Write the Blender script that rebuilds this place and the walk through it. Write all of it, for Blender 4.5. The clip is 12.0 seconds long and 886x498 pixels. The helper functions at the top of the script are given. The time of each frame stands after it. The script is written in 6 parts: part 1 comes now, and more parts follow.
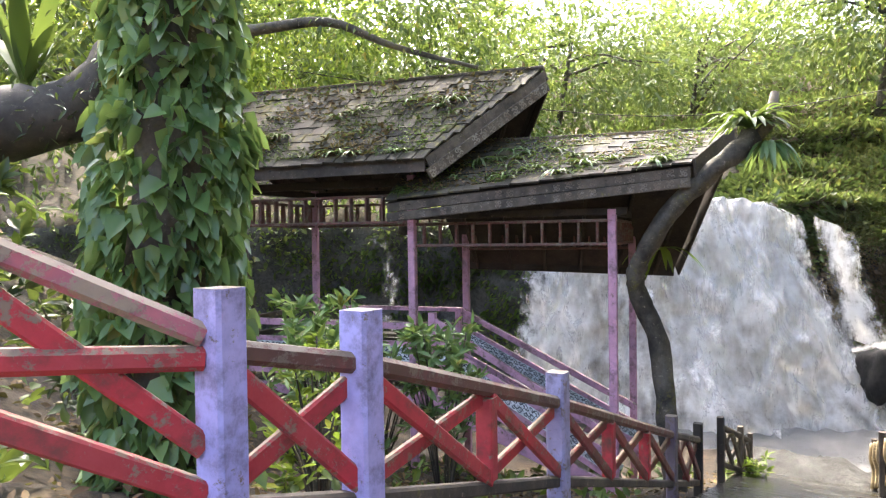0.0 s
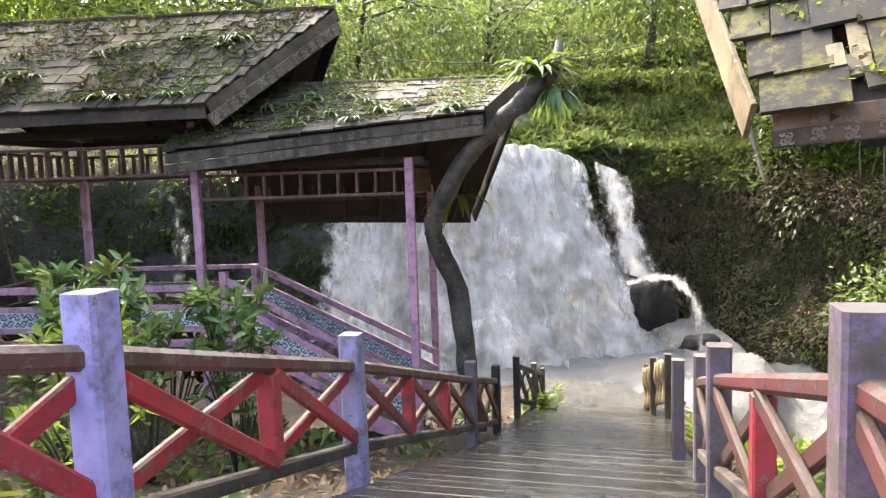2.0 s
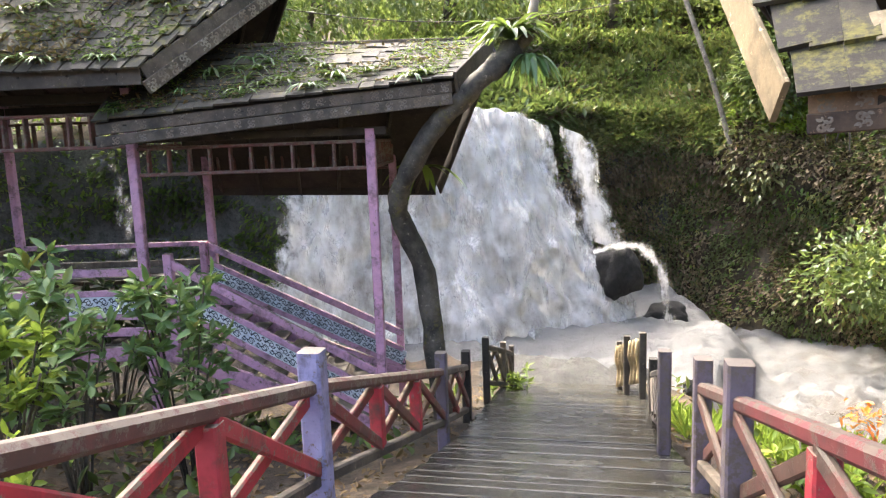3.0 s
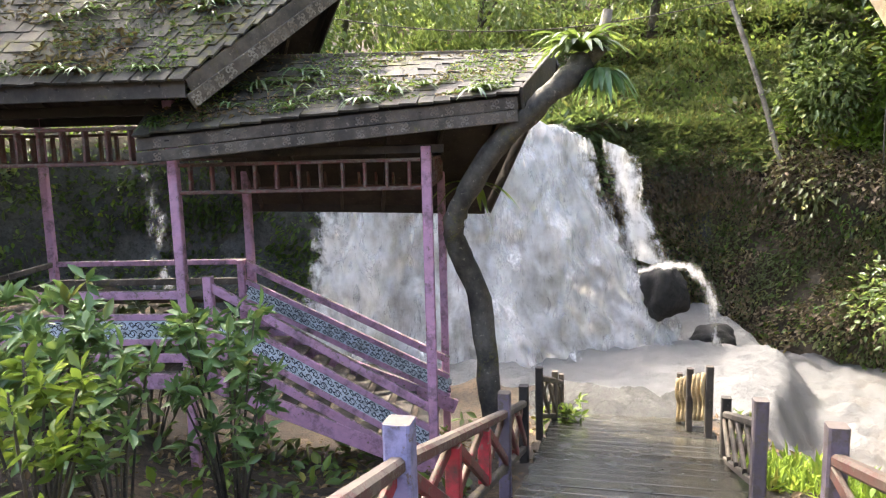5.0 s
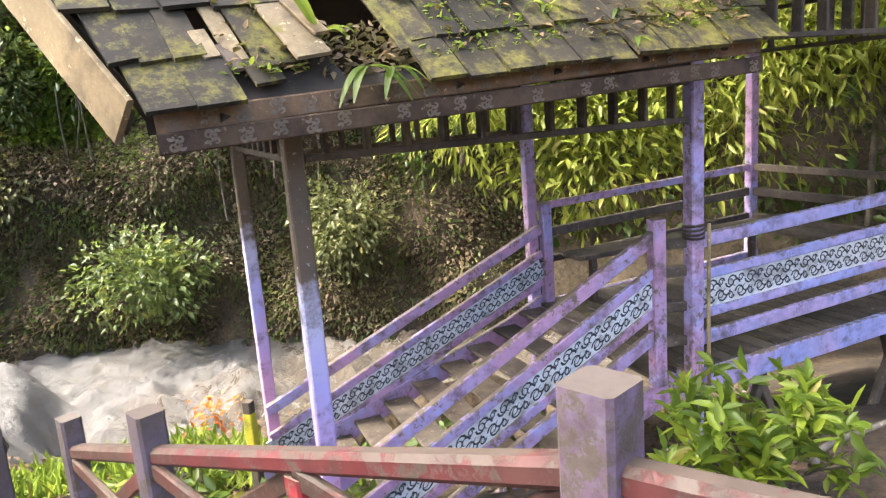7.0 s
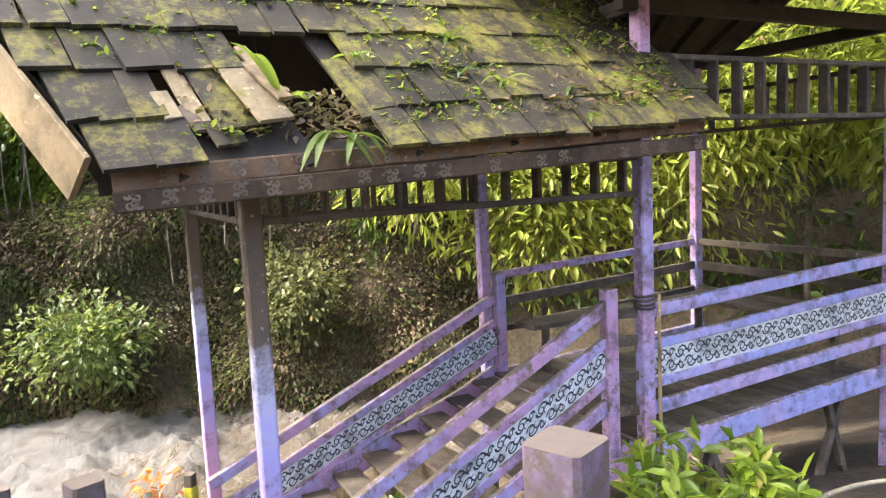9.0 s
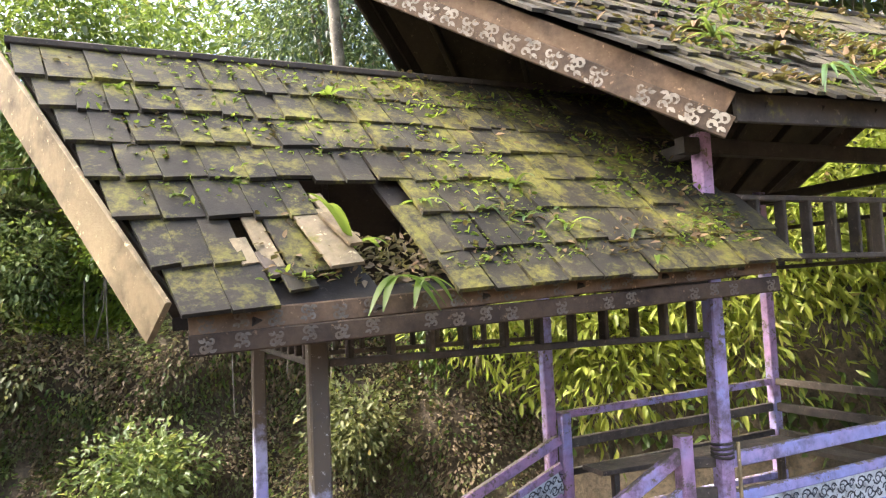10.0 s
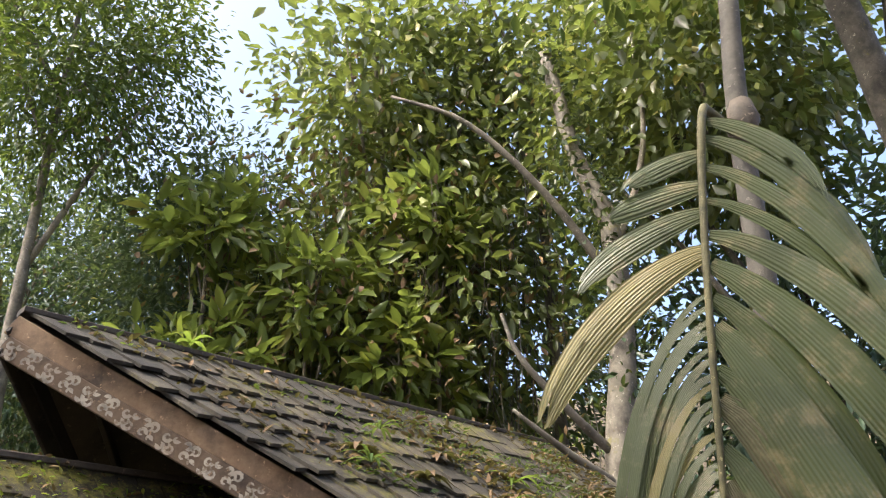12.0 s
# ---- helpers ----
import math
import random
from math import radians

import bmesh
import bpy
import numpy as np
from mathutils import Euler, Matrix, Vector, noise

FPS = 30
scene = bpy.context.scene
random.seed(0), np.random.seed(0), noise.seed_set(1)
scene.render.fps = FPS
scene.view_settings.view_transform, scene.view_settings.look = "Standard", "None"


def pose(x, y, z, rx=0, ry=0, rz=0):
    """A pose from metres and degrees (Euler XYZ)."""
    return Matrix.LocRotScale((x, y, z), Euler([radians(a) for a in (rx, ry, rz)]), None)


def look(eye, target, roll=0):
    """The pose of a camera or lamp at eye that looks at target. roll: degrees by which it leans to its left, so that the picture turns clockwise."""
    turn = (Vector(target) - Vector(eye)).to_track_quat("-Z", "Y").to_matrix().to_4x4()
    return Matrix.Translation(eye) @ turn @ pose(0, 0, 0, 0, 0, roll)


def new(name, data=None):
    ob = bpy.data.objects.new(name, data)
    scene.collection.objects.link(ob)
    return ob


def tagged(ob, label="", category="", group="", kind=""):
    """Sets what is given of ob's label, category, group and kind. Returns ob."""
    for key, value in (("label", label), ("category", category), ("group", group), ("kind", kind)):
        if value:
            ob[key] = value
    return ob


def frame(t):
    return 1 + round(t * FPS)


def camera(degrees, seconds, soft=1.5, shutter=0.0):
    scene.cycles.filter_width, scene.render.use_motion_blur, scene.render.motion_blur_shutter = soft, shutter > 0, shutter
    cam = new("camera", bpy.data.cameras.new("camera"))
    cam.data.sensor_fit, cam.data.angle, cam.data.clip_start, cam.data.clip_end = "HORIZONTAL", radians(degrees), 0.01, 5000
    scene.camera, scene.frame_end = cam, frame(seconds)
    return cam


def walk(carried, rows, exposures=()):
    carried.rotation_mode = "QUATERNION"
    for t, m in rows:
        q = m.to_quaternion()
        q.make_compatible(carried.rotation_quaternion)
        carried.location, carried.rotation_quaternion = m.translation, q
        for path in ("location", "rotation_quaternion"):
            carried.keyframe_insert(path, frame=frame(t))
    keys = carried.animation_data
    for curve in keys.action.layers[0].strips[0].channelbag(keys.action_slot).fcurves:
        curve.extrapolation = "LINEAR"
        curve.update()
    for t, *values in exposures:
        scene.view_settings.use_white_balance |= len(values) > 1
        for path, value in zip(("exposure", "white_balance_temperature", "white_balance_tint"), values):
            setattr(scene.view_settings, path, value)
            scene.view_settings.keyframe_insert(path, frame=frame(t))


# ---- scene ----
cam = camera(63.9, 12.0, soft=1.2)
PATH = [
    (0, (0.544, -0.039, 1.866), (0.363, 1.952, 1.832), -0.8),
    (0.5, (0.572, -0.03, 1.87), (0.677, 1.966, 1.803), -0.8),
    (1, (0.641, -0.038, 1.864), (0.893, 1.944, 1.763), -1.1),
    (1.5, (0.762, 0.146, 1.869), (1.042, 2.12, 1.719), -1.6),
    (2, (0.68, 0.332, 1.898), (1.034, 2.291, 1.705), -2.0),
    (2.5, (0.676, 0.621, 1.879), (1.086, 2.564, 1.642), -2.3),
    (3, (0.717, 1.054, 2.068), (1.181, 2.975, 1.758), -2.1),
    (5, (0.433, 1.771, 2.209), (0.844, 3.707, 1.921), -1.5),
    (5.5, (0.459, 1.911, 2.189), (1.349, 3.679, 1.905), -2.9),
    (6, (0.506, 1.875, 2.175), (1.859, 3.311, 1.849), -3.9),
    (6.5, (0.538, 1.806, 2.17), (2.204, 2.849, 1.798), -4.3),
    (7, (0.574, 1.739, 2.167), (2.42, 2.393, 1.76), -4.4),
    (9, (0.546, 1.774, 2.141), (2.465, 2.293, 1.922), -2.8),
    (9.5, (0.542, 1.793, 2.161), (2.439, 2.422, 2.091), -2.9),
    (10, (0.539, 1.801, 2.224), (2.419, 2.466, 2.372), -2.5),
    (10.5, (0.509, 1.794, 2.3), (2.415, 2.264, 2.685), -1.8),
    (11, (0.479, 1.615, 2.506), (2.367, 1.779, 3.146), -1.8),
    (11.5, (0.466, 1.511, 2.644), (2.271, 1.439, 3.502), -2.2),
    (12, (0.411, 1.484, 2.764), (2.141, 1.321, 3.753), -2.1),
]
walk(cam, [(t, look(eye, target, roll)) for t, eye, target, roll in PATH], [(0, 3.6), (5, 3.62), (6.5, 3.36), (9.5, 3.4), (10.5, 3.15), (11.1, 2.82), (12, 2.24)])

# ---- light ----
world = bpy.data.worlds.new("sky")
scene.world = world
world.use_nodes = True
wn = world.node_tree
sky = wn.nodes.new("ShaderNodeTexSky")
sky.sky_type = "NISHITA"
sky.sun_disc = False
SUN_BEARING, SUN_HEIGHT = -28.0, 52.0
sky.sun_elevation = radians(SUN_HEIGHT)
sky.sun_rotation = radians(SUN_BEARING)
sky.dust_density = 6.0
sky.air_density = 0.7
wn.links.new(sky.outputs[0], wn.nodes["Background"].inputs[0])
wn.nodes["Background"].inputs[1].default_value = 0.15
sun = new("sun", bpy.data.lights.new("sun", "SUN"))
sun.data.energy = 1.0
sun.data.angle = radians(0.6)
sun.data.color = (1.0, 0.93, 0.8)
sd = Vector((math.sin(radians(SUN_BEARING)) * math.cos(radians(SUN_HEIGHT)), math.cos(radians(SUN_BEARING)) * math.cos(radians(SUN_HEIGHT)), math.sin(radians(SUN_HEIGHT))))
sun.matrix_world = look(sd * 40, (0, 0, 0))


# ---- materials ----
def nodes_of(name):
    m = bpy.data.materials.new(name)
    m.use_nodes = True
    t = m.node_tree
    return m, t, t.nodes["Principled BSDF"]


def add(t, kind, **values):
    n = t.nodes.new(kind)
    for key, value in values.items():
        n.inputs[key.replace("_", " ")].default_value = value
    return n


def noise_tex(t, scale, detail=6.0, rough=0.6, stretch=None, offset=False):
    """A noise in the thing's own metres; stretch draws it out along an axis."""
    n = add(t, "ShaderNodeTexNoise", Scale=scale, Detail=detail, Roughness=rough)
    co = t.nodes.new("ShaderNodeTexCoord")
    src = co.outputs["Object"]
    if offset:
        info = t.nodes.new("ShaderNodeObjectInfo")
        mul = t.nodes.new("ShaderNodeVectorMath")
        mul.operation = "MULTIPLY_ADD"
        t.links.new(info.outputs["Random"], mul.inputs[0])
        mul.inputs[1].default_value = (37.0, 17.0, 23.0)
        t.links.new(src, mul.inputs[2])
        src = mul.outputs[0]
    if stretch:
        mp = t.nodes.new("ShaderNodeMapping")
        mp.inputs["Scale"].default_value = stretch
        t.links.new(src, mp.inputs["Vector"])
        src = mp.outputs[0]
    t.links.new(src, n.inputs["Vector"])
    return n.outputs["Fac"]


def ramp(t, fac, stops):
    r = t.nodes.new("ShaderNodeValToRGB")
    e = r.color_ramp.elements
    while len(e) < len(stops):
        e.new(0.5)
    for k, (p, c) in zip(e, stops):
        k.position = p
        k.color = (*c, 1) if len(c) == 3 else c
    t.links.new(fac, r.inputs[0])
    return r.outputs[0]


def mix(t, fac, a, b, kind="MIX"):
    m = t.nodes.new("ShaderNodeMix")
    m.data_type = "RGBA"
    m.blend_type = kind
    for s_, v in ((m.inputs[0], fac), (m.inputs[6], a), (m.inputs[7], b)):
        if isinstance(v, (int, float)):
            s_.default_value = v
        elif isinstance(v, tuple):
            s_.default_value = (*v, 1)
        else:
            t.links.new(v, s_)
    return m.outputs[2]


def bump(t, b, height, strength=0.4, distance=0.01):
    n = add(t, "ShaderNodeBump", Strength=strength, Distance=distance)
    t.links.new(height, n.inputs["Height"])
    t.links.new(n.outputs[0], b.inputs["Normal"])


BW = ((0, 0, 0), (1, 1, 1))


def step(t, fac, a, b):
    return ramp(t, fac, [(a, BW[0]), (b, BW[1])])


def painted(name, paint, paint2, chip=0.47, wood=(0.13, 0.10, 0.075), grime=(0.07, 0.055, 0.04), rough=0.6):
    """Old paint in two faded shades, chipped down to grey wood, with grime."""
    m, t, b = nodes_of(name)
    shade = mix(t, step(t, noise_tex(t, 1.7, 3, 0.5, offset=True), 0.42, 0.6), paint, paint2)
    shade = mix(t, step(t, noise_tex(t, 9, 6, 0.7, offset=True), 0.35, 0.75), shade, tuple(c * 0.62 for c in paint))
    grain = noise_tex(t, 30, 8, 0.7, (1, 1, 1), True)
    bare = mix(t, grain, wood, tuple(min(1, c * 1.6) for c in wood))
    # rain wears the upward faces most
    geo = t.nodes.new("ShaderNodeNewGeometry")
    face = t.nodes.new("ShaderNodeSeparateXYZ")
    t.links.new(geo.outputs["Normal"], face.inputs[0])
    worn = t.nodes.new("ShaderNodeMapRange")
    worn.inputs["From Min"].default_value, worn.inputs["From Max"].default_value = 0.45, 0.85
    worn.inputs["To Min"].default_value, worn.inputs["To Max"].default_value = 0.0, 0.11
    t.links.new(face.outputs[2], worn.inputs[0])
    loss = t.nodes.new("ShaderNodeMath")
    t.links.new(mix(t, 0.3, noise_tex(t, 14, 10, 0.78, offset=True), noise_tex(t, 3.2, 5, 0.6, offset=True)), loss.inputs[0])
    t.links.new(worn.outputs[0], loss.inputs[1])
    chips = step(t, loss.outputs[0], chip + 0.09, chip + 0.13)
    col = mix(t, chips, shade, bare)
    col = mix(t, step(t, noise_tex(t, 4.5, 7, 0.7, offset=True), 0.5, 0.75), col, grime)
    t.links.new(col, b.inputs["Base Color"])
    b.inputs["Roughness"].default_value = rough
    bump(t, b, chips, 0.5, 0.004)
    return m


def timber(name, dark, light, moss=0.0, rough=0.8, wet=False):
    """Bare weathered timber with lichen and moss."""
    m, t, b = nodes_of(name)
    g = noise_tex(t, 22, 9, 0.72, None, True)
    col = mix(t, g, dark, light)
    col = mix(t, step(t, noise_tex(t, 3.1, 6, 0.65, offset=True), 0.45, 0.7), col, tuple(c * 0.45 for c in dark))
    pale = step(t, noise_tex(t, 17, 8, 0.75, offset=True), 0.6, 0.66)
    col = mix(t, pale, col, tuple(min(1.0, c * 1.9) for c in light))
    info = t.nodes.new("ShaderNodeObjectInfo")
    col = mix(t, 1.0, col, ramp(t, info.outputs["Random"], [(0.0, (0.55, 0.53, 0.5)), (0.5, (0.95, 0.93, 0.89)), (1.0, (1.28, 1.22, 1.1))]), "MULTIPLY")
    if moss:
        wide = add(t, "ShaderNodeTexNoise", Scale=1.5, Detail=7.0, Roughness=0.68)
        geo = t.nodes.new("ShaderNodeNewGeometry")
        t.links.new(geo.outputs["Position"], wide.inputs["Vector"])
        col = mix(t, step(t, wide.outputs["Fac"], 0.30, 0.52), tuple(c * 0.5 for c in dark), col)
        both = mix(t, 0.5, wide.outputs["Fac"], noise_tex(t, 9, 8, 0.75, offset=True))
        k = step(t, both, 0.60 - moss, 0.70 - moss)
        green = mix(t, noise_tex(t, 40, 4), (0.045, 0.05, 0.01), (0.24, 0.21, 0.03))
        col = mix(t, k, col, green)
    t.links.new(col, b.inputs["Base Color"])
    if wet:
        t.links.new(ramp(t, noise_tex(t, 1.3, 5, 0.6), [(0.38, (0.07,) * 3), (0.66, (0.34,) * 3)]), b.inputs["Roughness"])
    else:
        b.inputs["Roughness"].default_value = rough
    bump(t, b, g, 0.5, 0.008)
    return m


def leafy(name, a, b_, c, through_=0.35, rough=0.45):
    """Leaves in three greens, each leaf its own, with some light passing through."""
    m, t, b = nodes_of(name)
    geo = t.nodes.new("ShaderNodeNewGeometry")
    col = ramp(t, geo.outputs["Random Per Island"], [(0.0, a), (0.55, b_), (0.93, c), (1.0, (0.3, 0.24, 0.06))])
    col = mix(t, step(t, noise_tex(t, 0.5, 4), 0.4, 0.62), col, a)
    t.links.new(col, b.inputs["Base Color"])
    b.inputs["Roughness"].default_value = rough
    tr = t.nodes.new("ShaderNodeBsdfTranslucent")
    t.links.new(mix(t, 0.45, col, (0.32, 0.40, 0.07)), tr.inputs[0])
    ms = add(t, "ShaderNodeMixShader", Fac=through_)
    t.links.new(b.outputs[0], ms.inputs[1])
    t.links.new(tr.outputs[0], ms.inputs[2])
    t.links.new(ms.outputs[0], t.nodes["Material Output"].inputs[0])
    return m


def pleated(m):
    """Pleats along a leaflet."""
    t = m.node_tree
    b = t.nodes["Principled BSDF"]
    at = t.nodes.new("ShaderNodeAttribute")
    at.attribute_name = "across"
    w1 = t.nodes.new("ShaderNodeMath")
    w1.operation = "MULTIPLY"
    w1.inputs[1].default_value = 19.0
    t.links.new(at.outputs["Fac"], w1.inputs[0])
    w2 = t.nodes.new("ShaderNodeMath")
    w2.operation = "SINE"
    t.links.new(w1.outputs[0], w2.inputs[0])
    bump(t, b, w2.outputs[0], 0.5, 0.007)
    was = b.inputs["Base Color"].links[0].from_socket
    lined = mix(t, step(t, w2.outputs[0], 0.4, 1.6), was, (0.075, 0.085, 0.04))
    lined = mix(t, step(t, noise_tex(t, 5, 8, 0.7), 0.52, 0.68), lined, (0.20, 0.17, 0.09))
    t.links.new(lined, b.inputs["Base Color"])
    return m


def ground_mat(name, stops, scale=1.1, rough=0.95, wet=False):
    m, t, b = nodes_of(name)
    n1 = noise_tex(t, scale, 10, 0.7)
    n2 = noise_tex(t, scale * 11, 8, 0.75)
    col = ramp(t, n1, stops)
    col = mix(t, step(t, n2, 0.45, 0.7), col, tuple(c * 0.35 for c in stops[0][1]))
    t.links.new(col, b.inputs["Base Color"])
    b.inputs["Roughness"].default_value = 0.25 if wet else rough
    bump(t, b, n2, 0.9, 0.06)
    return m


PURPLE = painted("lavender paint", (0.38, 0.36, 0.68), (0.42, 0.36, 0.62), 0.48)
LILAC = painted("pink and blue faded paint", (0.50, 0.30, 0.48), (0.36, 0.36, 0.66), 0.445)
BLUE_LILAC = painted("blue and lilac faded paint", (0.33, 0.36, 0.70), (0.48, 0.36, 0.60), 0.48)
PINK = painted("faded pink paint", (0.58, 0.31, 0.43), (0.48, 0.27, 0.36), 0.47)
RED = painted("worn red paint", (0.50, 0.035, 0.05), (0.38, 0.05, 0.055), 0.45, (0.17, 0.12, 0.085))
MAROON = painted("dull red brown paint", (0.17, 0.06, 0.05), (0.11, 0.06, 0.045), 0.42)
PANEL = painted("pale blue white paint", (0.72, 0.76, 0.77), (0.62, 0.69, 0.74), 0.56, (0.2, 0.19, 0.17))
SCROLL = painted("dark scroll paint", (0.025, 0.035, 0.05), (0.04, 0.05, 0.07), 0.6)
FAINT_SCROLL = painted("nearly worn off scroll paint", (0.20, 0.175, 0.14), (0.13, 0.105, 0.08), 0.37, (0.10, 0.075, 0.05))
PALE_SCROLL = painted("weathered pale scroll paint", (0.36, 0.31, 0.24), (0.22, 0.17, 0.12), 0.43, (0.11, 0.075, 0.045))
SHINGLE = timber("mossy shingle wood", (0.03, 0.026, 0.019), (0.10, 0.086, 0.064), 0.07)
SHINGLE_MOSS = timber("dark mossy shingle wood", (0.018, 0.0145, 0.008), (0.054, 0.045, 0.026), 0.11)
OLD = timber("grey weathered wood", (0.06, 0.048, 0.038), (0.17, 0.14, 0.11), 0.02)
CARVED = timber("carved brown wood", (0.075, 0.046, 0.027), (0.21, 0.14, 0.085), 0.0)
LOOSE = timber("pale broken shingle", (0.16, 0.12, 0.07), (0.42, 0.35, 0.22), 0.04)
NEWWOOD = timber("pale raw wood", (0.20, 0.145, 0.07), (0.44, 0.345, 0.20), 0.0)
# much darker than the other timber: shade inside the roofs is put into the colour
DARK = timber("roof wood darkened for shade", (0.02, 0.016, 0.012), (0.05, 0.04, 0.032), 0.0)
DECK = timber("wet deck planks", (0.022, 0.022, 0.02), (0.075, 0.07, 0.056), 0.0, wet=True)
BARK = timber("lichened bark", (0.028, 0.024, 0.019), (0.19, 0.17, 0.135), 0.04)
PALEBARK = timber("pale bark", (0.10, 0.088, 0.07), (0.31, 0.285, 0.24), 0.03)
PALMBARK = timber("grey palm bark", (0.05, 0.045, 0.038), (0.125, 0.115, 0.098), 0.0)
SOIL = ground_mat("dark soil with litter", [(0.3, (0.035, 0.025, 0.018)), (0.5, (0.075, 0.055, 0.035)), (0.7, (0.16, 0.11, 0.06))])
ROCK = ground_mat("wet dark rock", [(0.3, (0.02, 0.02, 0.018)), (0.55, (0.06, 0.055, 0.045)), (0.75, (0.12, 0.10, 0.07))], 0.8, wet=True)
# lighter copy of the rock: mist over the wall is put into its colour
WALLROCK = ground_mat("grey rock wall paled for mist", [(0.3, (0.05, 0.05, 0.047)), (0.55, (0.12, 0.118, 0.11)), (0.75, (0.2, 0.19, 0.165))], 0.8)
WETROCK = ground_mat("black wet rock", [(0.3, (0.006, 0.006, 0.006)), (0.55, (0.02, 0.019, 0.017)), (0.75, (0.04, 0.036, 0.03))], 0.8)
GRAVEL = ground_mat("wet grey gravel", [(0.3, (0.045, 0.043, 0.038)), (0.5, (0.09, 0.086, 0.077)), (0.72, (0.17, 0.16, 0.14))], 2.5, wet=True)
BANK = ground_mat("earth bank", [(0.3, (0.05, 0.042, 0.028)), (0.5, (0.11, 0.085, 0.055)), (0.7, (0.18, 0.14, 0.09))], 0.9)
LEAF = leafy("mid green leaves", (0.03, 0.06, 0.012), (0.07, 0.13, 0.022), (0.16, 0.24, 0.03))
LEAF_BRIGHT = leafy("yellow green leaves", (0.08, 0.14, 0.018), (0.17, 0.26, 0.025), (0.32, 0.40, 0.035), 0.55)
# lightest of the leaf colours: strong sun on the shrubs is painted in
LEAF_GLOW = leafy("yellow leaves brightened as sunlit", (0.16, 0.20, 0.03), (0.30, 0.34, 0.05), (0.42, 0.42, 0.09), 0.6)
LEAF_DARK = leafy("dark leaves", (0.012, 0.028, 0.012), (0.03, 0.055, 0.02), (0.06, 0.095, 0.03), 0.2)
# paler, duller green: haze before the far trees is put into the leaf colour
LEAF_HAZE = leafy("pale green leaves with haze put in", (0.065, 0.10, 0.036), (0.115, 0.16, 0.055), (0.20, 0.25, 0.085), 0.42)
LEAF_BANK = leafy("dull olive creepers", (0.075, 0.085, 0.036), (0.145, 0.155, 0.065), (0.25, 0.255, 0.10), 0.3, 0.5)
LEAF_BROWN = leafy("dead brown creepers", (0.12, 0.085, 0.055), (0.23, 0.165, 0.105), (0.34, 0.255, 0.165), 0.2, 0.8)
ORANGE = leafy("orange petals", (0.5, 0.1, 0.02), (0.65, 0.2, 0.03), (0.7, 0.3, 0.04), 0.3)
LEAF_VINE = leafy("vine leaves", (0.07, 0.14, 0.05), (0.12, 0.21, 0.065), (0.18, 0.28, 0.08), 0.3, 0.35)
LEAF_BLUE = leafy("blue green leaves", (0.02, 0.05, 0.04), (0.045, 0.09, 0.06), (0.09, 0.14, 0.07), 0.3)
LEAF_DRY = leafy("dry leaves", (0.09, 0.05, 0.025), (0.19, 0.12, 0.06), (0.3, 0.2, 0.1), 0.15, 0.8)
LEAF_BIG = leafy("large glossy leaves", (0.065, 0.085, 0.028), (0.13, 0.16, 0.045), (0.27, 0.29, 0.06), 0.36, 0.34)
# LEAF_BIG made lighter, so sun on these boughs is in the leaf colour
LEAF_LIT = leafy("large leaves coloured as sunlit", (0.10, 0.14, 0.03), (0.17, 0.22, 0.045), (0.30, 0.34, 0.06), 0.45, 0.35)
PALM_BROWN = leafy("browning palm leaflets", (0.08, 0.07, 0.04), (0.13, 0.105, 0.065), (0.19, 0.15, 0.10), 0.2, 0.5)
PALM_DRY = leafy("yellowed palm leaflets", (0.2, 0.17, 0.06), (0.3, 0.24, 0.09), (0.34, 0.27, 0.12), 0.3, 0.5)
LEAF_PALM = leafy("palm leaflets", (0.055, 0.07, 0.03), (0.09, 0.11, 0.05), (0.15, 0.15, 0.07), 0.25, 0.38)
MIDRIB = timber("olive brown palm rib", (0.045, 0.045, 0.022), (0.12, 0.11, 0.055))
PURPLE_GREY = painted("greyed lavender paint", (0.33, 0.31, 0.50), (0.30, 0.25, 0.36), 0.44)
GREYPOST = painted("greyed lilac paint", (0.18, 0.145, 0.19), (0.12, 0.095, 0.095), 0.42, (0.085, 0.068, 0.055))
GREYPINK = painted("worn pinkish grey paint", (0.24, 0.13, 0.17), (0.19, 0.15, 0.24), 0.40, (0.10, 0.08, 0.066))
DARKPOST = timber("dark damp post wood", (0.03, 0.024, 0.02), (0.09, 0.075, 0.06))
REDPINK = painted("red paint faded to pink", (0.52, 0.20, 0.24), (0.38, 0.06, 0.07), 0.4, (0.24, 0.18, 0.13))
BROWN = painted("brown stain with red traces", (0.115, 0.06, 0.042), (0.15, 0.045, 0.038), 0.45, (0.09, 0.066, 0.048))
REDBROWN = painted("red brown paint on grey wood", (0.17, 0.035, 0.035), (0.11, 0.055, 0.043), 0.45, (0.085, 0.062, 0.046))
RUST = painted("flaking rust red paint", (0.24, 0.045, 0.045), (0.17, 0.08, 0.06), 0.44, (0.14, 0.10, 0.07))


